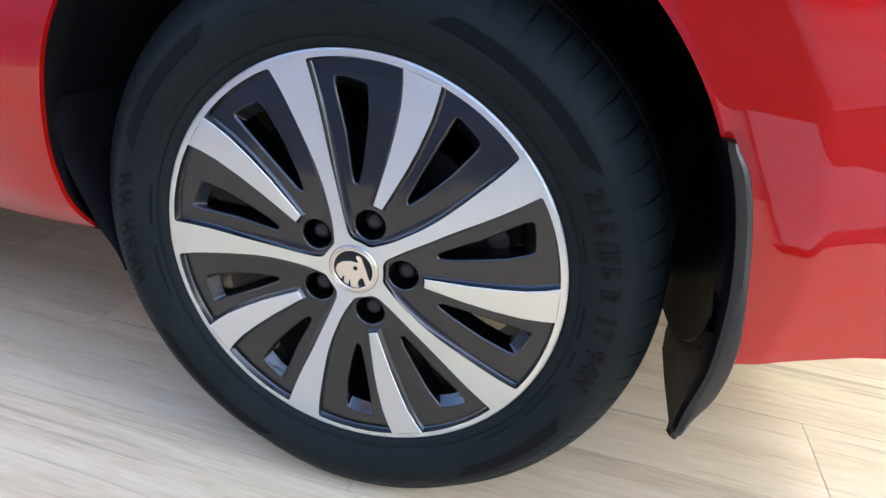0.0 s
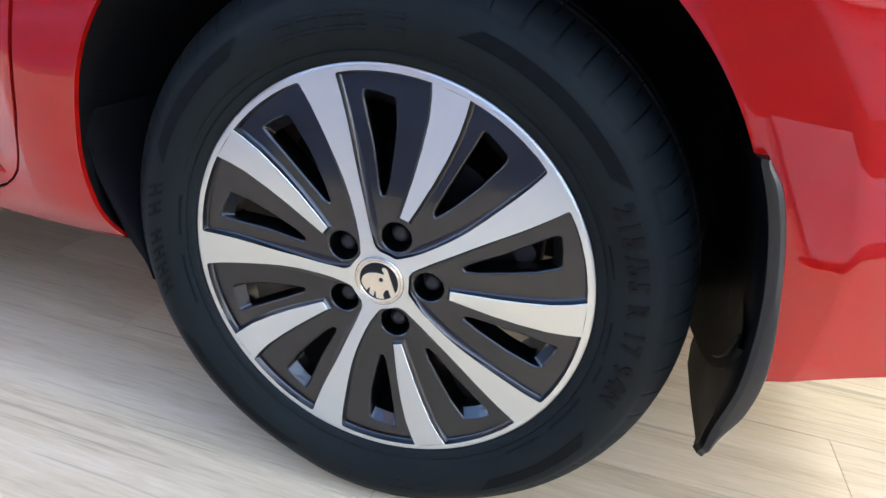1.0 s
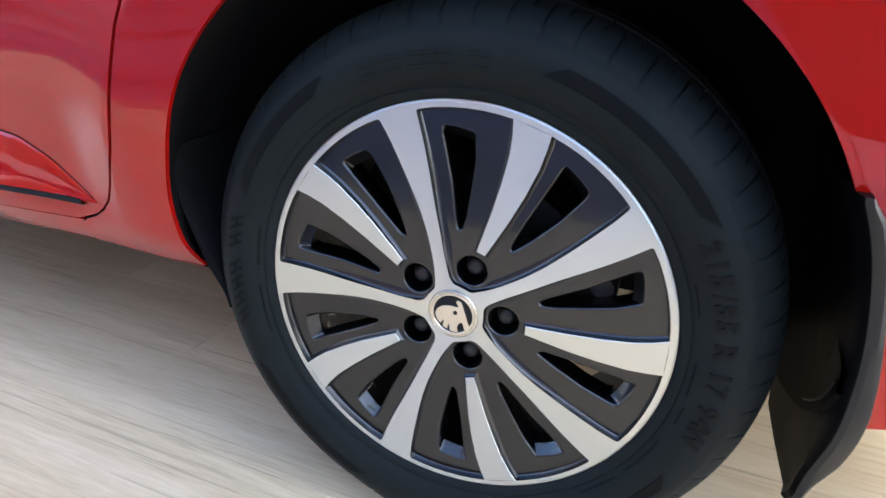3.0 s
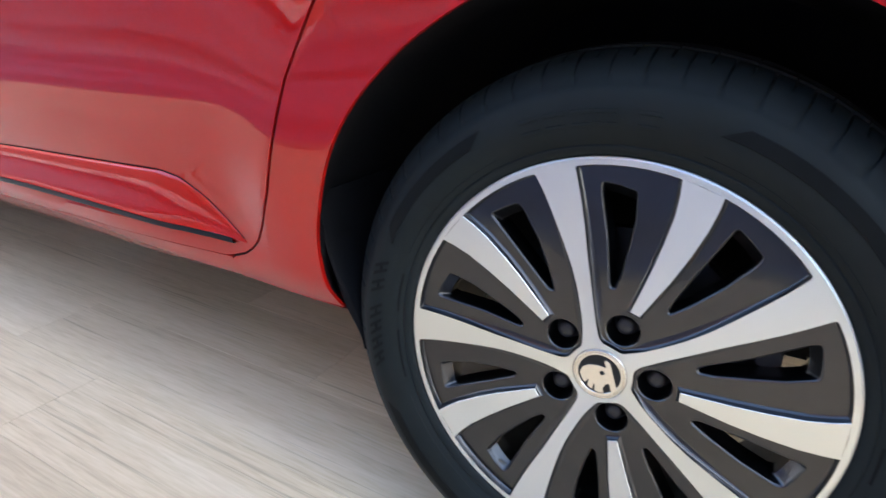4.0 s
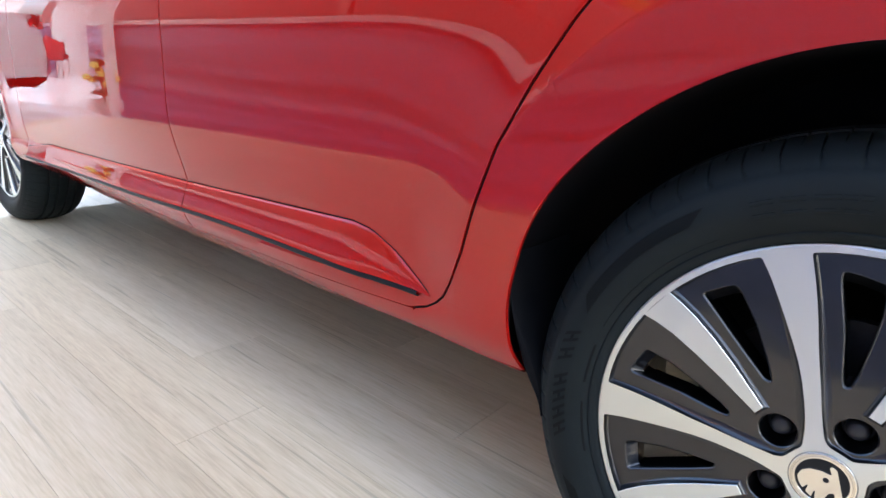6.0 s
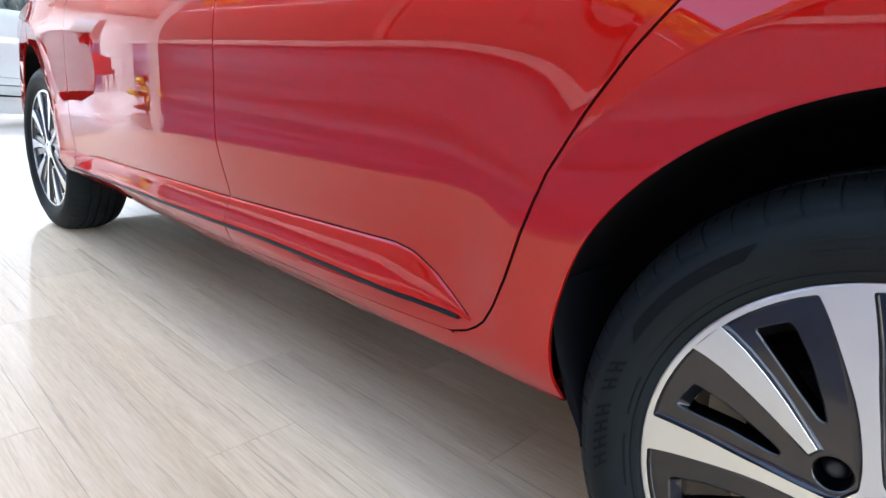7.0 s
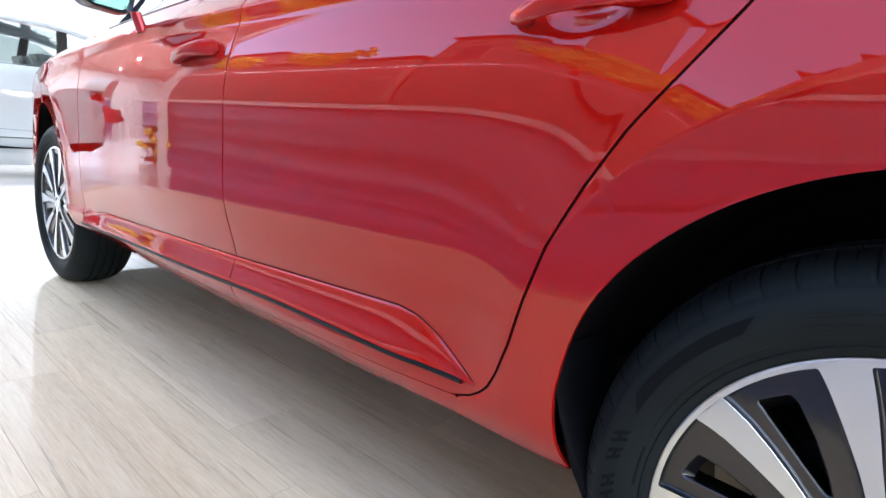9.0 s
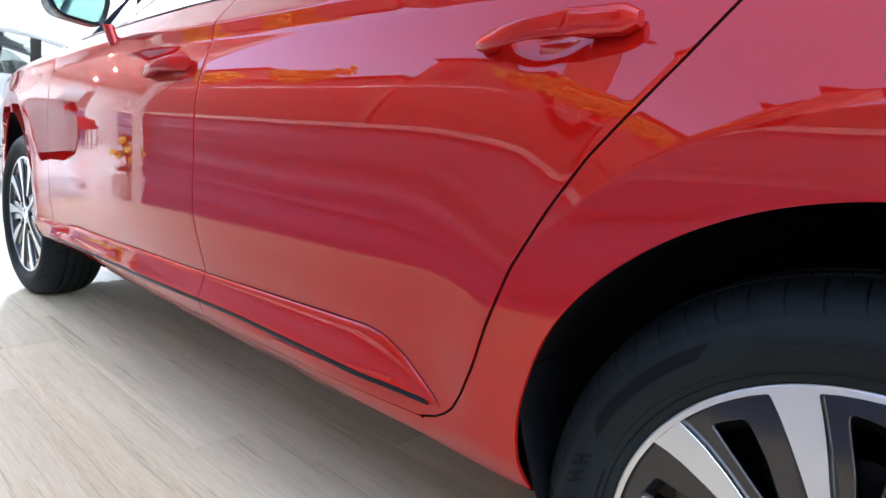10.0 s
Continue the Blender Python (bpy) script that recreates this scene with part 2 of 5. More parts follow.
def offset_loop(pts, d):
    """A closed loop of (x, z) points moved inwards by d (counter-clockwise loop)."""
    out, n = [], len(pts)
    for i in range(n):
        p, q, r = (np.array(pts[(i + k) % n], float) for k in (-1, 0, 1))
        a, b = q - p, r - q
        a, b = a / (np.linalg.norm(a) + 1e-12), b / (np.linalg.norm(b) + 1e-12)
        na, nb = np.array((-a[1], a[0])), np.array((-b[1], b[0]))
        k = na + nb
        k = k / max(np.dot(k, na), 0.5)
        out.append(tuple(q + d * k))
    return out


def resample(pts, step, closed=True):
    out = []
    n = len(pts)
    for i in range(n if closed else n - 1):
        p, q = np.array(pts[i], float), np.array(pts[(i + 1) % n], float)
        k = max(1, int(math.ceil(np.linalg.norm(q - p) / step)))
        out += [tuple(p + (q - p) * j / k) for j in range(k)]
    return out if closed else out + [tuple(pts[-1])]


def rounded(pts, r, steps=4):
    """Rounds the corners of a closed loop."""
    out, n = [], len(pts)
    for i in range(n):
        p, q, s = (np.array(pts[(i + k) % n], float) for k in (-1, 0, 1))
        a, b = p - q, s - q
        la, lb = np.linalg.norm(a), np.linalg.norm(b)
        d = min(r, la * 0.45, lb * 0.45)
        c0, c1 = q + a / la * d, q + b / lb * d
        for j in range(steps + 1):
            t = j / steps
            out.append(tuple((1 - t) ** 2 * c0 + 2 * t * (1 - t) * q + t * t * c1))
    return out


def plate(bm, outer, holes, height, seeds=(), mat=0):
    """A surface y = height(x, z) over a loop with holes in it; seeds: points inside."""
    from mathutils.geometry import delaunay_2d_cdt
    pts, faces, k = [], [], 0
    for loop in (outer, *holes):
        pts += [Vector(p) for p in loop]
        faces.append(list(range(k, k + len(loop))))
        k += len(loop)
    pts += [Vector(p) for p in seeds]
    vs, _, fs, _, _, ids = delaunay_2d_cdt(pts, [], faces, 1, 1e-6)
    made = [bm.verts.new((v.x, height(v.x, v.y), v.y)) for v in vs]
    for f, i in zip(fs, ids):
        if 0 in i and len(i) == 1:
            bm.faces.new([made[j] for j in f]).material_index = mat


def wall(bm, loops, mat=0):
    """Quads between closed loops of 3D points, one after the other."""
    grid_mesh(bm, loops, closed_u=True, mat=mat)


# ---- wheel: axis along y, outer face at y = 0, centre at the origin ----
SHORT = 1.55          # degrees of the first bolt
# edges of the bright face, in degrees over the radius: long spoke below, short spoke below and above, long spoke above
long_low = spline([(0.0382, -18.0), (0.0480, -24.5), (0.0567, -28.0), (0.075, -31.2), (0.1008, -32.8), (0.1404, -32.2), (0.1783, -31.0), (0.2014, -30.3), (0.2240, -29.3)])
short_low = spline([(0.0813, -3.8), (0.1137, -5.6), (0.1453, -6.1), (0.1763, -5.9), (0.2001, -5.2), (0.2241, -3.9)])
short_top = spline([(0.0813, 3.5), (0.1117, 3.2), (0.1422, 3.3), (0.1719, 3.8), (0.2008, 4.7), (0.2241, 6.3)])
long_top = spline([(0.0394, 26.9), (0.0544, 28.9), (0.0895, 30.3), (0.1243, 30.9), (0.1562, 30.9), (0.1873, 31.1), (0.2240, 31.8)])


def polar(r, deg):
    return (r * math.cos(radians(deg)), r * math.sin(radians(deg)))


def dish(x, z):
    """How deep the lacquered ground lies at a place of the face, a shallow bowl."""
    r = math.hypot(x, z)
    return 0.0052 + 0.0020 * smooth((r - 0.06) / 0.10)


def circle(cx, cz, r, n):
    return [(cx + r * math.cos(2 * math.pi * i / n), cz + r * math.sin(2 * math.pi * i / n)) for i in range(n)]


def wheel_sector():
    """The loops of one fifth of the face, with its short spoke at SHORT degrees: pocket, short spoke, slots, bolt hole."""
    rs = [0.0430, 0.0500, 0.0580, 0.070, 0.085, 0.100, 0.120, 0.140, 0.160, 0.180, 0.200, 0.212, 0.2240]
    pocket = [polar(r, long_low(r)) for r in rs]
    pocket += [polar(0.2245, -29.3 + 61.1 * i / 14) for i in range(1, 14)]
    pocket += [polar(r, long_top(r)) for r in reversed(rs)]
    pocket += [polar(0.0362, 21), polar(0.0348, 9), polar(0.0345, -3), polar(0.0352, -14)]
    bar = [polar(r, short_low(r)) for r in (0.0813, 0.10, 0.13, 0.16, 0.19, 0.21, 0.225)]
    bar += [polar(r, short_top(r)) for r in (0.225, 0.21, 0.19, 0.16, 0.13, 0.10, 0.0813)]
    slots = [[polar(0.0985, 17.6), polar(0.1121, 15.9), polar(0.1424, 15.1), polar(0.1721, 14.9), polar(0.1990, 16.0), polar(0.2030, 21.2), polar(0.2050, 25.2), polar(0.1972, 25.4), polar(0.1468, 22.8), polar(0.1050, 20.8), polar(0.0978, 19.6)],
             [polar(0.1008, -16.0), polar(0.1205, -18.8), polar(0.1581, -20.8), polar(0.1931, -20.7), polar(0.2006, -20.0), polar(0.2025, -16.0), polar(0.2052, -10.9), polar(0.1352, -12.3), polar(0.1050, -14.0)]]
    slots = [resample(rounded(s, 0.003, 3), 0.005) for s in slots]
    hole = circle(*polar(0.0555, SHORT), 0.0172, 36)
    return resample(rounded(pocket, 0.0030, 2), 0.004), bar, slots, hole


def make_wheel(name_label, full=True):
    wheel = tagged(new("wheel"), name_label)
    pocket, bar, slots, hole = wheel_sector()
    turn = [Matrix.Rotation(radians(-72 * k), 4, "Y") for k in range(5)]

    # turned face: ring, long spokes and hub in one casting
    bm = bmesh.new()
    loops = []
    for k in range(5):
        loops.append([((turn[k] @ Vector((x, 0, z))).x, (turn[k] @ Vector((x, 0, z))).z) for x, z in pocket])
    plate(bm, circle(0, 0, 0.2300, 180), loops + [circle(0, 0, 0.0292, 60)], lambda x, z: 0.0)
    rings = [(0.2300, 0.0), (0.2318, 0.0010), (0.2325, 0.0035), (0.2322, 0.008), (0.2240, 0.012)]
    lathe(bm, rings, 180)
    part("rim_face", bm, ALLOY, wheel, "bright turned alloy face with long spokes")

    # lacquered pockets
    def inset(narrow, wide):
        """The pocket's edge moved inwards, further where there is room for a broad fillet."""
        out = []
        for (px, pz), (ax, az), (bx, bz) in zip(pocket, offset_loop(pocket, narrow), offset_loop(pocket, wide)):
            r = math.hypot(px, pz)
            f = smooth((r - 0.040) / 0.022) * (1 - 0.9 * smooth((r - 0.09) / 0.12))
            out.append((ax + (bx - ax) * f, az + (bz - az) * f))
        return out

    inner = inset(0.0022, 0.0080)
    low = offset_loop(hole, 0.0015)
    bm = bmesh.new()
    seeds = [polar(r, SHORT + a) for r in np.arange(0.05, 0.225, 0.012) for a in np.arange(-30, 31, 4)]
    hole_rim = offset_loop(hole, -0.0010)

    def drafted(loop):
        """A slot's outer end slopes inwards behind the face."""
        out = []
        for x, z in loop:
            r = math.hypot(x, z)
            k = 1 - 0.0095 * smooth((r - 0.185) / 0.012) / r
            out.append((x * k, z * k))
        return out

    slot_rims = [offset_loop(s, -0.0022) for s in slots]
    plate(bm, inner, [hole_rim] + slot_rims, dish, seeds)
    wall(bm, [[(x, 0.0, z) for x, z in pocket], *[[(x, dish(x, z) * f, z) for x, z in inset(a, b)] for f, a, b in ((0.10, 0.0002, 0.0003), (0.45, 0.0006, 0.0014), (0.72, 0.0011, 0.0030), (0.90, 0.0016, 0.0052))], [(x, dish(x, z), z) for x, z in inner]])
    for s, rim in zip(slots, slot_rims):
        wall(bm, [[(x, dish(x, z), z) for x, z in rim], [(x, dish(x, z) + 0.0008, z) for x, z in offset_loop(s, -0.0008)], [(x, dish(x, z) + 0.0022, z) for x, z in s], [(x, dish(x, z) + 0.011, z) for x, z in drafted(s)], [(x, dish(x, z) + 0.030, z) for x, z in drafted(s)]])
    wall(bm, [[(x, dish(x, z), z) for x, z in hole_rim], [(x, dish(x, z) + 0.001, z) for x, z in hole], [(x, 0.040, z) for x, z in low]])
    plate(bm, low, [], lambda x, z: 0.040)
    first = part("pocket", bm, GUNMETAL, wheel, "dark grey lacquered pocket between long spokes")
    bm = bmesh.new()
    top = offset_loop(bar, 0.0004)
    plate(bm, top, [], lambda x, z: 0.0)
    wall(bm, [[(x, 0.0, z) for x, z in top], [(x, 0.0005, z) for x, z in bar]])
    wall(bm, [[(x, 0.0005, z) for x, z in bar], *[[(x, dish(x, z) * f, z) for x, z in offset_loop(bar, -d)] for f, d in ((0.42, 0.0008), (0.70, 0.0017), (0.88, 0.0028), (1.04, 0.0042))]], 1)
    short = part("short_spoke", bm, [ALLOY, GUNMETAL], wheel, "bright turned short spoke")
    # bolt: a domed cap in its bore
    bm = bmesh.new()
    bx, bz = polar(0.0555, SHORT)
    lathe(bm, [(0.0001, 0.0150), (0.0040, 0.0152), (0.0070, 0.0160), (0.0092, 0.0178), (0.0105, 0.0205), (0.0110, 0.0240), (0.0112, 0.040)], 28, (bx, 0, bz))
    lathe(bm, [(0.0112, 0.029), (0.0142, 0.030), (0.0146, 0.040)], 28, (bx, 0, bz))
    bolt = part("wheel_bolt", bm, BOLT, wheel, "black capped wheel bolt")
    for k in range(1, 5):
        for o in (first, short, bolt):
            c = o.copy()
            scene.collection.objects.link(c)
            c.matrix_local = turn[k]

    # centre cap with a plain device on it
    bm = bmesh.new()
    lathe(bm, [(0.0293, 0.004), (0.0290, 0.0002), (0.0280, -0.0012), (0.0268, -0.0014), (0.0262, -0.0004), (0.0255, -0.0004), (0.0248, -0.0016), (0.0230, -0.0017), (0.0225, -0.0010)], 72)
    part("centre_cap", bm, CAP_SILVER, wheel, "silver centre cap with a dark disc")
    bm = bmesh.new()
    lathe(bm, [(0.0226, -0.0010), (0.0001, -0.0010)], 60)
    part("cap_disc", bm, STRIP_BLACK, wheel, "black disc")
    bm = bmesh.new()
    blob = [(-0.0207, -0.0028), (-0.0186, 0.0041), (-0.0124, 0.0090), (-0.0028, 0.0110), (0.0062, 0.0103), (0.0028, 0.0166), (0.0048, 0.0193), (0.0097, 0.0172), (0.0117, 0.0124), (0.0166, -0.0007),
            (0.0200, -0.0097), (0.0214, -0.0138), (0.0179, -0.0172), (0.0145, -0.0159), (0.0117, -0.0076), (0.0083, -0.0097), (0.0062, -0.0152), (0.0083, -0.0200), (0.0028, -0.0214), (-0.0024, -0.0207), (-0.0034, -0.0117), (-0.0048, -0.0200),
            (-0.0110, -0.0165), (-0.0100, -0.0085), (-0.0135, -0.0145), (-0.0180, -0.0095)]
    blob = list(reversed(blob))
    blob = resample(rounded(blob, 0.0016, 3), 0.002)
    plate(bm, offset_loop(blob, 0.0004), [], lambda x, z: -0.0022)
    wall(bm, [[(x, -0.0022, z) for x, z in offset_loop(blob, 0.0004)], [(x, -0.0010, z) for x, z in blob]])
    part("cap_device", bm, CAP_SILVER, wheel, "plain silver emblem shape")
    bm = bmesh.new()
    lathe(bm, [(0.0026, -0.0023), (0.0001, -0.0026)], 16, (0.0030, 0, 0.0030))
    part("cap_dot", bm, STRIP_BLACK, wheel, "black dot")

    # barrel, hub and brake behind the face
    bm = bmesh.new()
    lathe(bm, [(0.224, 0.012), (0.222, 0.020), (0.214, 0.028), (0.208, 0.045), (0.204, 0.120), (0.212, 0.175), (0.228, 0.185)], 120)
    part("barrel", bm, DARK_STEEL, wheel, "dark rim barrel")
    bm = bmesh.new()
    lathe(bm, [(0.001, 0.050), (0.072, 0.050), (0.075, 0.072), (0.077, 0.0745), (0.142, 0.0745), (0.143, 0.076), (0.143, 0.086), (0.142, 0.0865), (0.07, 0.0865)], 90)
    part("brake_disc", bm, DARK_STEEL, wheel, "dark steel brake disc")
    bm = boxed(0.085, 0.165, 0.050, 0.12, -0.055, 0.065, bevel=0.008)
    bmesh.ops.create_cone(bm, cap_ends=True, segments=16, radius1=0.012, radius2=0.012, depth=0.03, matrix=Matrix.Translation((0.15, 0.05, 0.05)) @ Matrix.Rotation(radians(90), 4, "X"))
    part("brake_caliper", bm, DARK_STEEL, wheel, "dark brake caliper")

    # tyre: sidewall with rim guard, shoulder blocks, tread grooves
    prof = [(0.2250, 0.0140), (0.2300, 0.0060), (0.2345, 0.0000), (0.2380, -0.0030), (0.2425, -0.0040), (0.2440, -0.0030), (0.2480, -0.0060), (0.2550, -0.0105), (0.2620, -0.0132),
            (0.2700, -0.0148), (0.2780, -0.0150), (0.2860, -0.0138), (0.2930, -0.0112), (0.2985, -0.0082), (0.2997, -0.0066), (0.3045, -0.0036), (0.3105, 0.0016), (0.3165, 0.0085),
            (0.3220, 0.0175), (0.3258, 0.0280), (0.3290, 0.0410), (0.3300, 0.0500), (0.3240, 0.0510), (0.3240, 0.0590), (0.3318, 0.0600), (0.3335, 0.0800), (0.3260, 0.0810), (0.3260, 0.0900), (0.3340, 0.0910),
            (0.3340, 0.1130), (0.3260, 0.1140), (0.3260, 0.1220), (0.3335, 0.1230), (0.3318, 0.1430), (0.3240, 0.1440), (0.3240, 0.1520), (0.3300, 0.1530), (0.3255, 0.1700), (0.3100, 0.1920), (0.2900, 0.2060), (0.2600, 0.2120), (0.2300, 0.1960), (0.2250, 0.1890)]
    # sixty shoulder blocks, with narrow slits between them
    steps = [(-0.24, 0), (-0.13, 1), (0.13, 1), (0.24, 0), (1.2, 0), (2.4, 0), (2.87, 0), (2.95, 2), (3.15, 2), (3.23, 0), (4.0, 0), (5.0, 0)]
    rows = []
    for deg, slit in [(6.0 * k + a, c) for k in range(60) for a, c in steps]:
        a = radians(deg)
        row = []
        for j, (r, y) in enumerate(prof):
            cut = 0.0
            if 15 <= j <= 21 and slit == 1:
                cut = (0.0012, 0.0018, 0.0024, 0.0036, 0.0050, 0.0060, 0.0060)[j - 15]
            elif 19 <= j <= 21 and slit == 2:
                cut = 0.0030
            elif j in (24, 25, 28, 29, 32, 33) and slit == 2:
                cut = 0.004
            rr = r - cut
            floor_gap = 0.3245 / max(-math.sin(a), 1e-6) if math.sin(a) < -0.9 else 9
            row.append((min(rr, floor_gap) * math.cos(a), y - (0.006 * smooth((rr - floor_gap + 0.05) / 0.05) if floor_gap < 9 else 0), min(rr, floor_gap) * math.sin(a)))
        rows.append(row)
    bm = bmesh.new()
    grid_mesh(bm, rows, closed_v=True)
    part("tyre", bm, RUBBER, wheel, "black radial tyre with moulded sidewall")

    def side_y(r):
        return float(np.interp(r, [p[0] for p in prof[:19]], [p[1] for p in prof[:19]]))

    def raised(bm, r0, r1, a0, a1, lift=0.0008, skew=0.0):
        """A raised bar on the sidewall between two radii and two angles."""
        k = max(3, int(abs(a1 - a0) / 1.2) + 2)
        out = []
        for i in range(k):
            a = a0 + (a1 - a0) * i / (k - 1)
            row = []
            for r, h in ((r0, 0), (r0 + 0.0005, lift), ((r0 + r1) / 2, lift), (r1 - 0.0005, lift), (r1, 0)):
                x, z = polar(r, a + skew * (r - r0) / (r1 - r0))
                row.append((x, side_y(r) - h - 0.0002, z))
            out.append(row)
        grid_mesh(bm, out)

    # the size that can be read, letter by letter along the sidewall
    text = "215/55 R 17 94W"
    at = 29.0
    for ch in text:
        if ch != " ":
            bm = bmesh.new()
            cu = bpy.data.curves.new("letter", "FONT")
            cu.body, cu.size, cu.extrude, cu.offset, cu.align_x, cu.resolution_u = ch, 0.0265, 0.0007, 0.0009, "CENTER", 3
            ob = bpy.data.objects.new("letter", cu)
            me = bpy.data.meshes.new_from_object(ob)
            vs = []
            for v in me.vertices:
                r = 0.2632 + v.co.y
                x, z = polar(r, at - math.degrees(v.co.x * 0.95 / r))
                vs.append(bm.verts.new((x, side_y(r) - 0.0007 - v.co.z, z)))
            for p in me.polygons:
                bm.faces.new([vs[j] for j in p.vertices])
            bpy.data.objects.remove(ob)
            bpy.data.curves.remove(cu)
            bpy.data.meshes.remove(me)
            bmesh.ops.remove_doubles(bm, verts=bm.verts, dist=1e-6)
            part("size_marking", bm, RUBBER_DARK, wheel, "raised tyre size lettering")
        at -= {"/": 2.6, " ": 1.9, "1": 3.3, "R": 3.9, "W": 4.2}.get(ch, 3.5)
    # maker's marks as plain shapes, each a part
    for a in (111.5, 106.0, 100.5, 97.0, 94.5, 87.5, 264.0, 269.5, 275.0, 278.5, 281.0, 287.0):
        w, r0 = (1.0 if a in (97.0, 94.5, 278.5, 281.0) else 2.1), (0.2620 if a < 180 else 0.2690)
        bm = bmesh.new()
        raised(bm, r0, r0 + 0.0040, a - w, a + w)
        raised(bm, r0 + 0.0125, r0 + 0.0165, a - w, a + w)
        raised(bm, r0 + 0.0041, r0 + 0.0124, a - w, a - w + 0.8)
        part("maker_mark", bm, RUBBER, wheel)
    for a in (165.5, 170.5, 178.0, 182.5, 187.0, 191.5):
        bm = bmesh.new()
        raised(bm, 0.2690, 0.2870, a - 1.7, a - 0.8, 0.0005, 2.6)
        raised(bm, 0.2690, 0.2870, a + 0.5, a + 1.4, 0.0005, 2.6)
        raised(bm, 0.2755, 0.2795, a + 0.2, a + 1.5, 0.0005, 0.6)
        part("pattern_mark", bm, RUBBER_MARK, wheel)
    # lines of writing too small to read, as plain bars
    for a0, a1, r0 in ((14, 22, 0.2478), (-6, 3, 0.2478), (-14, -9, 0.2500), (-33, -20, 0.2478), (-48, -37, 0.2478), (166, 178, 0.2478), (184, 199, 0.2478)):
        bm = bmesh.new()
        raised(bm, r0 + 0.0006, r0 + 0.0030, a0, a1, 0.0003)
        part("small_marking", bm, RUBBER_MARK, wheel)
    for a0, a1 in ((122, 160), (32, 76), (205, 250), (300, 335)):
        bm = bmesh.new()
        raised(bm, 0.2500, 0.2512, a0, a1, 0.0006)
        part("sidewall_ridge", bm, RUBBER, wheel)
        bm = bmesh.new()
        raised(bm, 0.2725, 0.2860, a0 + 4, a1 - 1, 0.0005, -4)
        part("sidewall_band", bm, RUBBER_MARK, wheel)
    return wheel


# ---- car: front towards -x, its left side facing -y; rear wheel centre over (0, 0) ----
WHEELBASE, HUB, MID = 2.82, 0.325, 0.905
plan = spline([(-3.62, 0.42), (-3.45, 0.19), (-3.2, 0.085), (-2.82, 0.030), (-2.24, -0.011), (-1.7, -0.029), (-1.225, -0.036), (-0.5, -0.036), (0.0, -0.030), (0.4, -0.008), (0.75, 0.050), (1.0, 0.15), (1.12, 0.30)])
shoulder = spline([(0.58, 0.0), (0.70, 0.0), (0.785, 0.002), (0.843, 0.012), (0.913, 0.035), (0.96, 0.062), (0.985, 0.085), (1.01, 0.115)])
tuck = spline([(-0.06, 0.0), (-0.03, 0.0), (-0.004, 0.0), (0.004, 0.0002), (0.012, 0.0011), (0.02, 0.0021), (0.05, 0.0066), (0.10, 0.0168), (0.15, 0.0288), (0.20, 0.0415), (0.24, 0.052), (0.36, 0.066)])
brow = spline([(-3.4, 0.80), (-2.6, 0.850), (-2.2, 0.871), (-1.87, 0.892), (-1.53, 0.902), (-1.24, 0.908), (-0.6, 0.922), (0.0, 0.938), (1.1, 0.95)])
ridge_amp = 0.010
crease = spline([(-3.2, 0.47), (-2.3, 0.500), (-1.66, 0.530), (-1.32, 0.546), (-1.07, 0.555), (-0.87, 0.564), (-0.71, 0.568), (-0.57, 0.573), (-0.50, 0.573), (-0.44, 0.568), (-0.36, 0.562), (-0.2, 0.56), (0.2, 0.475), (0.4, 0.44), (1.1, 0.43)])


def ridge_radius(s, behind):
    """How far the arch's outer ridge lies from the hub, over the sine of its angle."""
    if behind:
        return 0.4175 + 0.10 * s - 0.045 * s * s + 0.0105 * smooth((s - 0.7) / 0.3)
    return 0.4435 + 0.0395 * s


def flare(x, z, cx):
    r, s = math.hypot(x - cx, z - HUB), (z - HUB) / max(math.hypot(x - cx, z - HUB), 1e-6)
    edge = ridge_radius(s, x > cx)
    amp = ridge_amp * (smooth((s + 0.05) / 0.35) if x < cx else smooth((s + 0.40) / 0.30))
    if r >= edge:
        q = r - edge
        # over the rear wheel the panel rolls away above the ridge
        roll = amp * (3.3 + 17.0 * smooth((s - 0.74) / 0.22)) * q * math.exp(-(q / 0.215) ** 2) if cx == 0.0 and (x < cx or s > 0.74) else 0.0
        if x < cx:
            return roll - amp * math.exp(-q / 0.097)
        return roll * smooth((s - 0.74) / 0.2) - amp * math.exp(-q / 0.055)
    return -amp + amp * (7 if x < cx else 10) * (edge - r)


foot_swell = line([(-2.5, 0.0), (-2.24, 0.012), (-2.0, 0.024), (-1.8, 0.027), (-1.5, 0.030), (-1.0, 0.030), (-0.8, 0.0225), (-0.65, 0.012), (-0.58, 0.005), (-0.52, 0.0)])


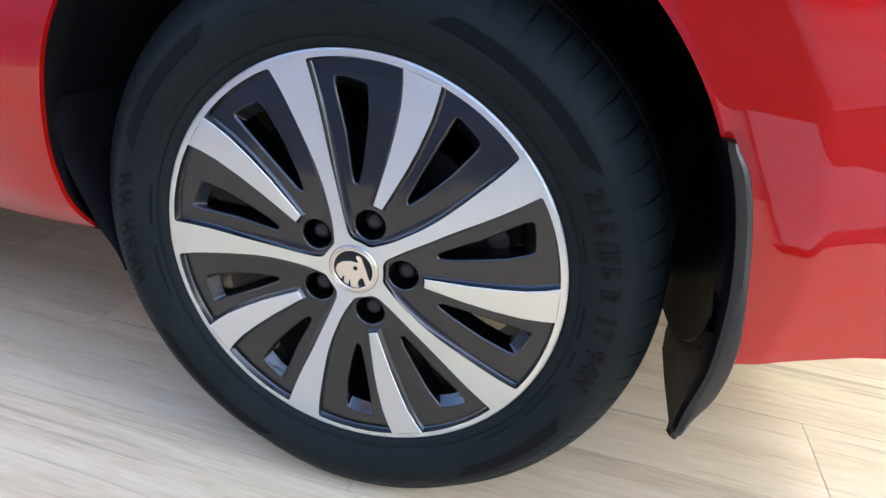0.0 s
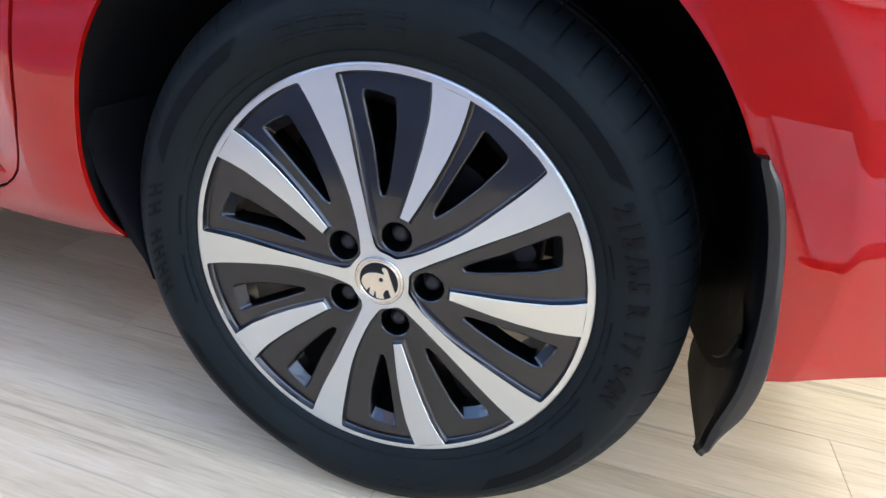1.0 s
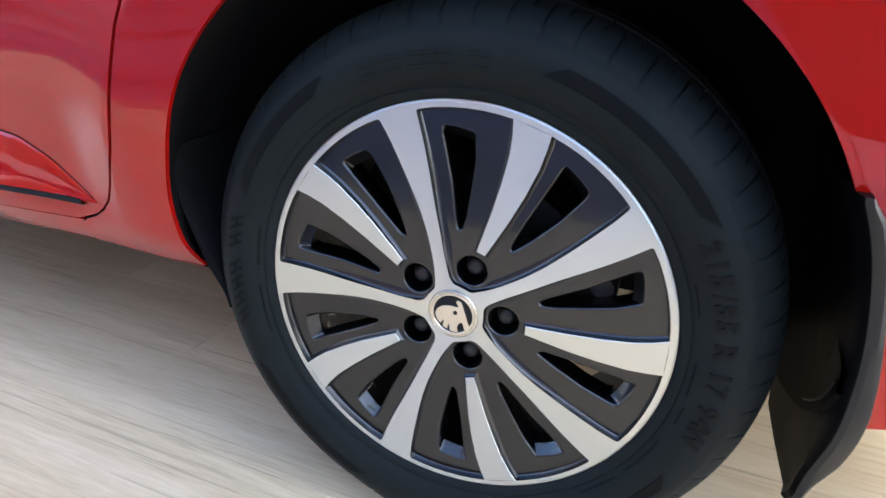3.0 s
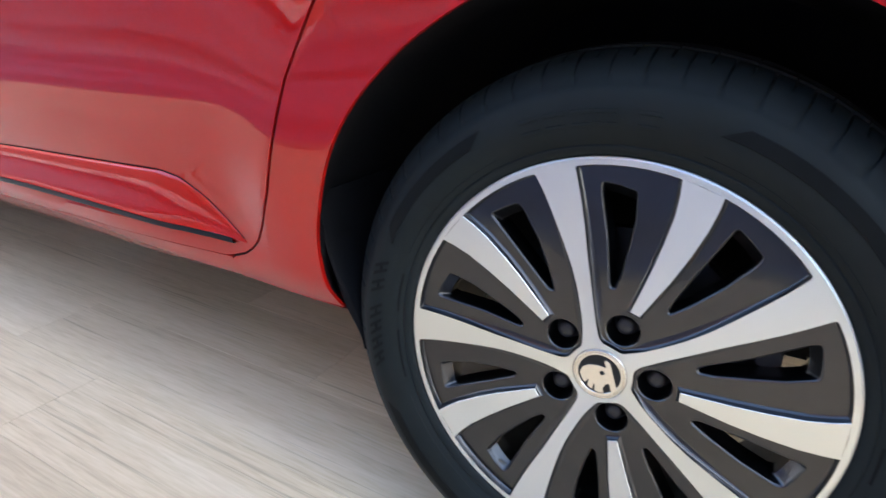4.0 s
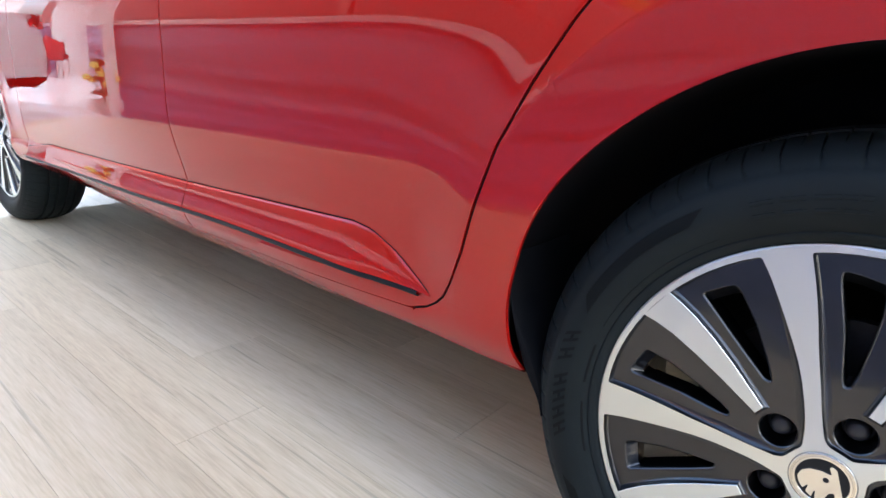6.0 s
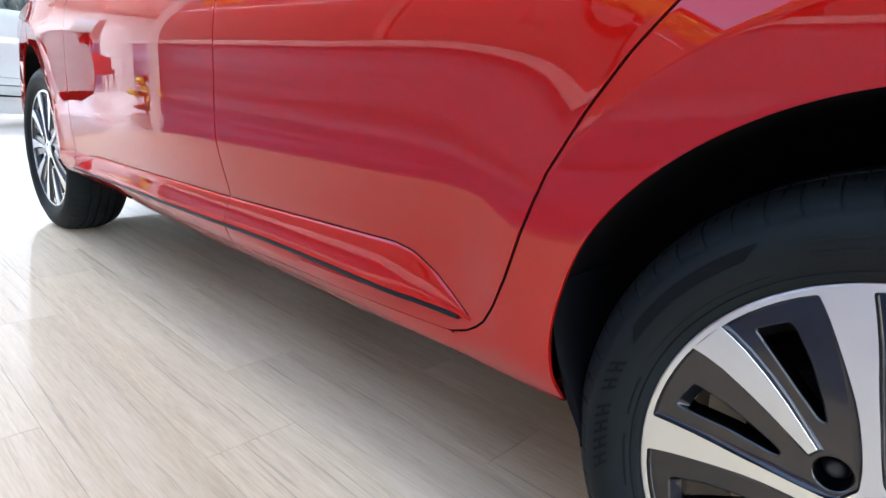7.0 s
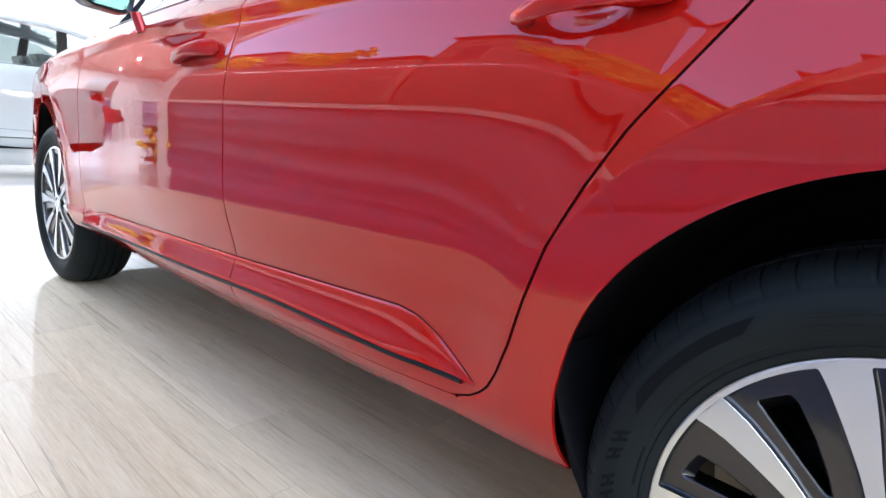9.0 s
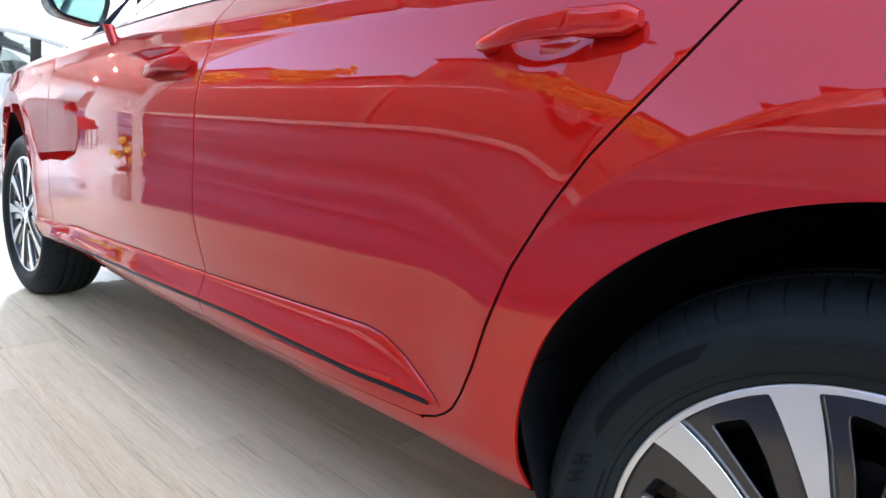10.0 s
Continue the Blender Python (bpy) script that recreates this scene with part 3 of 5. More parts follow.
def body_y(x, z):
    """The outer surface of the car's left side."""
    # above the shoulder line the side stands upright again
    zc = brow(x)
    over = z - zc
    low = shoulder(max(min(z, zc), 0.6))
    if over > 0:
        low += 0.10 * over + 0.40 * 0.006 * (1 - math.exp(-over / 0.006))
        # the top of the doors rolls in towards the glass
        roll = over - 0.040
        if roll > 0:
            low += 0.75 * (roll - 0.004 * (1 - math.exp(-roll / 0.004)))
    d = crease(x) - z
    if d > -0.01:
        front = smooth((x + 2.42) / 0.35) if x > -2.82 else smooth((-3.2 - x) / 0.3)
        back = smooth((-0.40 - x) / 0.65) if x < 0 else smooth((x - 0.35) / 0.3)
        sharp = smooth((-0.385 - x) / 0.15) if x < 0 else back
        back += (sharp - back) * (1 - smooth((d - 0.05) / 0.24))
        low += tuck(d) * (0.28 + 0.72 * min(front, back))
    # ahead of the rear wheel the side turns in under the car
    under = 6.5 * max(0.0, 0.362 - z) ** 2 * smooth(-x / 0.2)
    # below the mouldings the door comes out again
    if z < 0.390 and -2.5 < x < -0.515:
        under -= foot_swell(x) * smooth((0.386 - z) / 0.022)
    return plan(x) + low + under + flare(x, z, 0.0) + flare(x, z, -WHEELBASE)


belt = line([(-3.4, 0.80), (-2.9, 0.90), (-2.25, 0.965), (-1.88, 0.988), (-1.59, 1.006), (-1.41, 1.015), (-1.2, 1.020), (-0.6, 1.022), (0.0, 1.015), (0.6, 1.00), (1.1, 0.98)])
cut = line([(0.30, -0.66), (0.338, -0.56), (0.345, -0.53), (0.353, -0.503), (0.366, -0.483), (0.381, -0.467), (0.411, -0.449), (0.457, -0.429), (0.524, -0.409), (0.602, -0.381), (0.675, -0.342), (0.740, -0.301), (0.797, -0.258), (0.848, -0.222), (0.93, -0.170), (1.02, -0.11)])
door_foot = line([(-2.3, 0.312), (-1.18, 0.325), (-0.81, 0.332), (-0.53, 0.3425)])
arch_in = spline([(-14, 0.402), (-6, 0.398), (0, 0.388), (10, 0.375), (20, 0.376), (30, 0.382), (50, 0.392), (90, 0.402), (130, 0.392), (150, 0.383), (160, 0.373), (168, 0.366), (175, 0.356), (180.5, 0.346), (184, 0.336)])
SEAM, NOSE_SEAM = -1.184, -2.25


def seam_x(z):
    """The gap between the doors, which bows forward above the moulding."""
    return SEAM - 0.025 * smooth((z - 0.43) / 0.17)



def skin(bm, pts, flip, folds=(1, 1, 1, 1), depth=0.014, bowl=None):
    """A panel over rows of (x, z), laid on the body side and folded in along the edges given (first row, last row, first and last column)."""
    def at(x, z, d=0.0):
        y = body_y(x, z) + d
        if bowl is not None:
            q = ((x - bowl) / 0.050) ** 2 + ((z - 0.8755) / 0.020) ** 2
            if q < 1:
                y += 0.014 * (1 - q) ** 1.3
        return (x, 2 * MID - y if flip else y, z)
    rows = [[at(x, z) for x, z in row] for row in pts]
    def edge(row, xz):
        return [at(x, z, 0.0001) for x, z in xz], [at(x, z, depth) for x, z in xz]
    if folds[0]:
        a, b = edge(rows[0], pts[0])
        rows[0] = a
        rows.insert(0, b)
    if folds[1]:
        a, b = edge(rows[-1], pts[-1])
        rows[-1] = a
        rows.append(b)
    k0, k1 = (1 if folds[0] else 0), (1 if folds[1] else 0)
    n = len(rows)
    for i in range(n):
        src = pts[min(max(i - k0, 0), len(pts) - 1)]
        if folds[2]:
            x, z = src[0]
            deep = (i < k0) or (i >= n - k1)
            rows[i][0] = at(x, z, depth if deep else 0.0001)
            rows[i].insert(0, at(x, z, depth))
        if folds[3]:
            x, z = src[-1]
            deep = (i < k0) or (i >= n - k1)
            if x < -0.531 and z < 0.337:
                rows[i].append(rows[i][-1])
                continue
            rows[i][-1] = at(x, z, depth if deep else 0.0001)
            rows[i].append(at(x, z, depth))
    grid_mesh(bm, rows)


def spread(n, edge=0.012):
    """Steps from 0 to 1 with a narrow one at each end."""
    return [0.0, edge] + [edge + (1 - 2 * edge) * i / (n - 1) for i in range(1, n - 1)] + [1 - edge, 1.0]


def door_rows(x0, x1, n_z=56, n_x=60):
    """Rows of a door between two edges given as x over z."""
    rows = []
    vs, us = spread(n_z, 0.0035), spread(n_x, 0.0022)
    if n_z > 30:
        vs, us = sorted(set(vs) | set(np.linspace(0.785, 0.975, 46))), sorted(set(us) | set(np.linspace(0.74, 0.92, 34)))
    for v in vs:
        row = []
        for u in us:
            z = 0.33 + v * 0.63
            for _ in range(4):
                x = x0(z) + (x1(z) - x0(z)) * u
                foot = door_foot(x) + 0.0005
                z = foot + v * (belt(x) - foot)
            row.append((x, z))
        rows.append(row)
    return rows


def arch_rows(cx, polygon, th0, th1, n_t=190, n_r=34, mirror=False):
    """Rows from the lip of a wheel arch outwards to the polygon round it (x, z); theta in degrees from +x."""
    poly = [np.array((x - cx, z - HUB)) for x, z in polygon]
    rows = []
    us = [0.0, 0.02, 0.05] + list(np.linspace(0.09, 1, n_r))
    lo, hi = min(th0, th1), max(th0, th1)
    k = n_t // 5
    steps = np.unique(np.concatenate([np.linspace(lo, lo + 14, k), np.linspace(lo + 14, hi - 14, 3 * k), np.linspace(hi - 14, hi, k)]))
    for th in (steps if th1 > th0 else steps[::-1]):
        d = np.array((math.cos(radians(th)), math.sin(radians(th))))
        best = 9.0
        for p, q in zip(poly, poly[1:] + poly[:1]):
            e = q - p
            den = d[0] * e[1] - d[1] * e[0]
            if abs(den) > 1e-9:
                t = (p[0] * e[1] - p[1] * e[0]) / den
                s = (p[0] * d[1] - p[1] * d[0]) / den
                if t > 0 and -1e-6 <= s <= 1 + 1e-6:
                    best = min(best, t)
        r0 = arch_in(180 - th if mirror else th)
        best = max(best, r0 + 0.004)
        # a knot on the ridge keeps it crisp
        ridge = ridge_radius(math.sin(radians(th)), math.cos(radians(th)) > 0)
        row = []
        for u in us:
            if r0 + 0.02 < ridge < best - 0.02:
                r = r0 + (ridge - r0) * u / 0.5 if u <= 0.5 else ridge + (best - ridge) * (u - 0.5) / 0.5
            else:
                r = r0 + (best - r0) * u
            row.append((cx + r * d[0], HUB + r * d[1]))
        rows.append(row)
    return rows


def side_panels(car, paint, flip, fine=True):
    g = 0.0020
    dn = (56, 60) if fine else (22, 24)
    cutx = [(-0.53, 0.3425), (-0.503, 0.353), (-0.483, 0.366), (-0.467, 0.381), (-0.449, 0.411), (-0.429, 0.457), (-0.409, 0.524), (-0.381, 0.602), (-0.342, 0.675), (-0.301, 0.740), (-0.258, 0.797), (-0.222, 0.848), (-0.170, 0.93)]
    bm = bmesh.new()
    skin(bm, door_rows(lambda z: seam_x(z) + g, lambda z: cut(z) - 1.5 * g, *dn), flip, bowl=-0.390 if fine else None)
    rear_door = part("rear_door", bm, paint, car)
    bm = bmesh.new()
    skin(bm, door_rows(lambda z: NOSE_SEAM + g, lambda z: seam_x(z) - g, *dn), flip, bowl=None)
    front_door = part("front_door", bm, paint, car)
    # rear quarter round its wheel arch
    poly = [(0.30, 0.306), (0.392, 0.3135), (0.43, 0.321), (0.51, 0.3345), (1.06, 0.36), (1.10, 0.97), (0.5, 1.0), (-0.13, 0.992)] + [(x + g, z) for x, z in reversed(cutx)] + [(-0.532, 0.336), (-0.532, 0.3065), (-0.36, 0.3065), (-0.25, 0.314)]
    bm = bmesh.new()
    skin(bm, arch_rows(0.0, poly, -1.7, 182.5, *((300, 34) if fine else (80, 14))), flip, (1, 0, 1, 1), 0.006)
    part("rear_quarter", bm, paint, car)
    # front wing round its arch
    c = -WHEELBASE
    poly = [(c - 0.30, 0.298), (c - 0.74, 0.33), (c - 0.76, 0.74), (c - 0.5, 0.83), (c - 0.1, 0.90), (NOSE_SEAM - g, 0.945), (NOSE_SEAM - g, 0.30), (c + 0.36, 0.30), (c + 0.25, 0.31)]
    bm = bmesh.new()
    skin(bm, arch_rows(c, poly, 183.4, -2.5, *((250, 30) if fine else (80, 14)), mirror=True), flip, (1, 0, 1, 1), 0.006)
    part("front_wing", bm, paint, car)
    # sill under the doors, turning in underneath
    rows = []
    for x in np.linspace(NOSE_SEAM - 0.003, -0.532, 50):
        drop = 0.014 * smooth((-0.56 - x) / 0.35)
        foot = door_foot(x)
        prof = [(body_y(x, foot) + 0.010, foot + 0.004), (body_y(x, foot) + 0.001, foot - 0.001), (body_y(x, 0.318), 0.318), (body_y(x, 0.306 - drop), 0.306 - drop), (body_y(x, 0.30 - drop) + 0.005, 0.3005 - drop), (body_y(x, 0.30) + 0.05, 0.298 - drop), (body_y(x, 0.30) + 0.12, 0.296 - drop)]
        rows.append([(x, (2 * MID - y) if flip else y, z) for y, z in prof])
    bm = bmesh.new()
    grid_mesh(bm, rows)
    part("sill", bm, paint, car)
    bm = bmesh.new()
    grid_mesh(bm, [[(x, (2 * MID - y) if flip else y, z) for y, z in ((body_y(x, 0.3065) + 0.0002, 0.307), (body_y(x, 0.306), 0.306), (body_y(x, 0.30) + 0.005, 0.3005), (body_y(x, 0.30) + 0.05, 0.298), (body_y(x, 0.30) + 0.12, 0.296))] for x in np.linspace(-0.532, -0.345, 12)])
    part("sill_end", bm, paint, car)
    # dark strips laid in the shut lines for the shade of the gaps
    if fine:
        lines = [[(seam_x(z), z) for z in np.linspace(0.335, 1.012, 64)], [(NOSE_SEAM, z) for z in np.linspace(0.335, 0.94, 40)], [(x + 0.0005, z) for x, z in resample(cutx, 0.012, closed=False)]]
        for pts in lines:
            bm = bmesh.new()
            grid_mesh(bm, [[(x + a, body_y(x + a, z) + 0.0045, z) for a in (-0.0035, 0.0035)] for x, z in pts])
            part("door_seal", bm, LINER, car, "dark strip for the shade in the shut line")
    # wedge mouldings along the doors with a dark strip under each
    top_z = line([(-2.24, 0.372), (-2.05, 0.398), (-1.2, 0.4265), (-0.757, 0.446), (-0.66, 0.450), (-0.62, 0.445), (-0.570, 0.423), (-0.525, 0.394), (-0.493, 0.3745)])
    low_z = line([(-2.24, 0.340), (-1.388, 0.3641), (-1.247, 0.369), (-1.114, 0.374), (-1.0, 0.377), (-0.9, 0.378), (-0.74, 0.379), (-0.6, 0.379), (-0.556, 0.377), (-0.522, 0.3745), (-0.498, 0.3715)])

    seat = spline([(x, body_y(x, top_z(x)) - plan(x)) for x in (-2.24, -1.9, -1.5, -1.2, -0.95, -0.757, -0.66, -0.575, -0.53, -0.498)])
    for x0, x1, door in ((SEAM + 0.0015, -0.4935, rear_door), (-2.235, SEAM - 0.0015, front_door)):
        rows, strip = [], []
        for x in np.linspace(x0, x1, 60):
            zt, zb = top_z(x), min(low_z(x), top_z(x) - 0.002)
            h = zt - zb
            yt = plan(x) + seat(x)
            ch = min(0.0055, 0.18 * h)
            yc = yt - 0.0010 - 0.44 * ch
            yb = yc - 0.3005 * (h - ch)
            row = [(yt + 0.010, zt + 0.001), (yt + 0.0015, zt + 0.0002), (yt - 0.0004, zt - 0.0010), (yc + 0.0006, zt - ch + 0.0008), (yc, zt - ch - 0.0006)]
            for k in (0.1, 0.3, 0.5, 0.7, 0.9):
                row.append((yc - (h - ch) * (0.318 * k - 0.0175 * k * k), zt - ch + (zb - zt + ch) * k))
            row += [(yb, zb + 0.002), (yb + 0.002, zb), (yb + 0.03, zb - 0.001)]
            rows.append([(x, 2 * MID - y if flip else y, z) for y, z in row])
            fade = min(1.0, max(0.05, (-0.499 - x) / 0.02))
            d = 0.0072 * fade
            s = [(yb + 0.004, zb + 0.002), (yb - 0.0008, zb + 0.0010), (yb - 0.0016, zb - 0.001), (yb - 0.0008, zb - d + 0.001), (yb + 0.003, zb - d), (yb + 0.030, zb - d - 0.002)]
            strip.append([(x, 2 * MID - y if flip else y, z) for y, z in s])
        bm = bmesh.new()
        grid_mesh(bm, rows)
        # thin strip that draws the shadow line over the moulding's top edge
        gap = [[(x, (2 * MID - body_y(x, top_z(x) + a) + 0.0004) if flip else body_y(x, top_z(x) + a) - 0.0004, top_z(x) + a) for a in (-0.0006, 0.0018)] for x in np.linspace(x0, x1 - 0.004, 60)]
        gap_bm = bmesh.new()
        grid_mesh(gap_bm, gap)
        part("moulding_seal", gap_bm, LINER, door, "fine black line for the shadow above the moulding")
        part("door_moulding", bm, paint, door, "body-coloured lower door moulding")
        bm = bmesh.new()
        grid_mesh(bm, strip[:-2] if door is rear_door else strip)
        part("moulding_strip", bm, STRIP_BLACK, door, "thin dark strip")
        # door pull
        hx0, hx1, hz = (-0.478, -0.276, 0.869) if door is rear_door else (-1.462, -1.262, 0.846)
        door_handle(door, paint, hx0, hx1, hz, flip, door is not rear_door)
    return rear_door, front_door


def door_handle(door, paint, x0, x1, z, flip, solid=False):
    """A pull handle bowed off the door, with its bowl behind."""
    def at(x, d, zz):
        y = body_y(x, z) - d
        return (x, 2 * MID - y if flip else y, zz)
    rows = []
    n = 48
    for i in range(n + 1):
        u = i / n
        x = x0 + (x1 - x0) * u
        rise = 0.009 + 0.027 * math.sin(math.pi * (0.05 + 0.93 * u)) ** 0.65
        h = 0.0130 + 0.0040 * smooth((u - 0.5) / 0.3) if u > 0.08 else 0.0135 * (0.55 + 0.45 * u / 0.08)
        if u > 0.93:
            h *= 1 - 0.5 * (u - 0.93) / 0.07
        if solid:
            rise *= 1 - 0.9 * smooth((u - 0.80) / 0.20)
        thick = 0.008 + 0.030 * smooth((0.24 - u) / 0.16) + 0.030 * smooth((u - 0.64) / 0.12)
        thick = rise + 0.004 if solid else min(thick, rise + 0.006)
        zc = z + 0.023 * u + 0.003 * math.sin(math.pi * u)
        ring = []
        for k in range(28):
            a = 2 * math.pi * k / 28
            ca, sa = math.cos(a), math.sin(a)
            p = lambda v: math.copysign(abs(v) ** 0.65, v)
            ring.append(at(x, rise - thick / 2 + p(ca) * thick / 2, zc + p(sa) * h))
        rows.append(ring)
    bm = bmesh.new()
    vs = grid_mesh(bm, rows, closed_u=True)
    bm.faces.new(vs[0])
    bm.faces.new(vs[-1])
    part("door_handle", bm, paint, door, "body-coloured pull handle")


def wheel_house(car, cx, flip):
    """The black liner over a wheel."""
    def yy(y):
        return 2 * MID - y if flip else y
    bm = bmesh.new()
    rows = []
    for i in range(61):
        th = (-2 + 185.5 * i / 60) if cx == 0 else (-8 + 190 * i / 60)
        rr = 0.405 if 15 < th < 165 else (0.385 if -10 < th < 190 else 0.33)
        lip = arch_in(min(max(th if cx == 0 else 180 - th, -10), 184)) + 0.004
        row = []
        for k, (f, y) in enumerate(((0, 0.0), (0.2, 0.012), (1, 0.03), (1, 0.12), (1, 0.30), (0.97, 0.33), (0.3, 0.34))):
            r = lip + (rr - lip) * f if k < 5 else rr * f
            x, z = polar(r, th)
            if k < 2:
                y = body_y(cx + x, HUB + z) + 0.005 + y
            elif cx < 0:
                y = max(y, body_y(cx + x, HUB + z) + 0.025)
            row.append((cx + x, yy(y), HUB + z))
        rows.append(row)
    grid_mesh(bm, rows)
    part("wheel_liner", bm, LINER, car, "black wheel arch liner")


def mud_flap(car, cx, flip):
    """A moulded flap behind the rear wheel: a rounded rib that follows the lip and a tongue that tapers to its tip."""
    def yy(y):
        return 2 * MID - y if flip else y
    edge = spline([(0.524, 0.330), (0.500, 0.341), (0.455, 0.356), (0.414, 0.365), (0.375, 0.370), (0.331, 0.372), (0.29, 0.373), (0.24, 0.371), (0.205, 0.369), (0.170, 0.366)])
    bm = bmesh.new()
    rows = []
    for i in range(60):
        u = i / 59
        z = 0.527 - 0.339 * u
        x = edge(z)
        low = smooth((0.34 - z) / 0.13)                 # below the body
        tip = smooth((0.208 - z) / 0.02)
        w = 0.0125 * min(1.0, 0.45 + i / 6) + 0.006 * smooth((0.42 - z) / 0.1) - 0.012 * smooth((0.27 - z) / 0.07)
        yo = -0.034 + 0.006 * smooth(u / 0.3) + 0.034 * low + 0.012 * tip
        tail = 0.215 - 0.02 * tip
        ring = [(0.000, tail), (-0.001, 0.12), (-0.005 * (1 - low), yo + 0.026), (-0.004, yo + 0.010), (-0.001, yo + 0.002), (0.003, yo - 0.0015), (0.55 * w, yo - 0.002), (0.88 * w, yo), (w, yo + 0.005), (w + 0.0015, yo + 0.028), (0.009, 0.12), (0.007, tail)]
        rows.append([(cx + x + a, yy(b), z) for a, b in ring])
    vs = grid_mesh(bm, rows, closed_u=True)
    bm.faces.new(vs[0])
    bm.faces.new(vs[-1])
    flap = part("mud_flap", bm, BLACK, car, "black plastic mud flap")
    # a thin shell over the rib carries the lighter copy of the plastic
    bm = bmesh.new()
    grow = -1 if not flip else 1
    grid_mesh(bm, [[(x + (0.0004 if k > 4 else 0.0), y + grow * 0.0005, z) for k, (x, y, z) in enumerate(row) if 4 <= k <= 8] for row in rows])
    part("flap_rib", bm, LIT_PLASTIC, flap, "outer rib, toned lighter for its sky highlight")
    # the liner runs down inside the flap and ends in a dished lobe
    foot = spline([(-0.018, 0.350), (0.005, 0.316), (0.03, 0.293), (0.07, 0.272), (0.11, 0.260), (0.16, 0.251), (0.212, 0.246)])
    rows = []
    for b in np.linspace(-0.016, 0.30, 30):
        row = []
        for w in np.linspace(0, 1, 12):
            z = 0.372 + (foot(b) - 0.372) * w
            dent = 0.010 * math.sin(math.pi * min(max((b + 0.016) / 0.228, 0), 1)) * (1 - 0.6 * w)
            row.append((cx + math.sqrt(0.3695 ** 2 - (z - HUB) ** 2) - 0.007 + dent, yy(b), z))
        row.append((cx + math.sqrt(0.3695 ** 2 - (foot(b) - HUB) ** 2) + 0.004, yy(b), foot(b) - 0.002))
        rows.append(row)
    bm = bmesh.new()
    grid_mesh(bm, rows)
    part("liner_end", bm, BLACK, car, "black end of the liner")
    rows = []
    for b in np.linspace(-0.015, 0.05, 16):
        z = foot(b) + 0.014
        x = math.sqrt(0.3695 ** 2 - (z - HUB) ** 2) - 0.008
        rows.append([(cx + x + c * 0.002, yy(b), z + q * 0.002) for c, q in ((-1, 0), (0, -1), (1, 0), (0, 1))])
    bm = bmesh.new()
    grid_mesh(bm, rows, closed_u=True)
    part("liner_bead", bm, BLACK, car, "raised bead along the liner")


def spat(car, cx, flip):
    """The deflector ahead of the wheel: a curved tongue that carries the lip of the arch on to a point."""
    def yy(y):
        return 2 * MID - y if flip else y
    lead = spline([(0.460, -0.3800), (0.430, -0.3740), (0.400, -0.368), (0.365, -0.361), (0.335, -0.349), (0.310, -0.337), (0.286, -0.321), (0.268, -0.3115), (0.258, -0.3075)])
    trail = spline([(0.460, -0.3790), (0.430, -0.3730), (0.400, -0.366), (0.365, -0.350), (0.335, -0.332), (0.310, -0.318), (0.286, -0.309), (0.268, -0.3045), (0.258, -0.3035)])
    rows = []
    for i in range(32):
        z = 0.460 - 0.202 * i / 31
        a, b = lead(z), trail(z)
        deep = 0.030 + 0.13 * smooth((z - 0.308) / 0.02)
        m = 0.5 * (a + b)
        rows.append([(cx + x, yy(y), z) for x, y in ((a + 0.002, 0.006), (a + 0.0005, 0.0005), (a + 0.003, -0.0025), (m, -0.004), (b - 0.002, -0.002), (b, 0.002), (b, 0.02), (b - 0.002, deep), (a + 0.002, deep))])
    bm = bmesh.new()
    vs = grid_mesh(bm, rows, closed_u=True)
    bm.faces.new(vs[0])
    bm.faces.new(vs[-1])
    part("air_deflector", bm, LINER, car, "pointed black deflector ahead of the wheel")


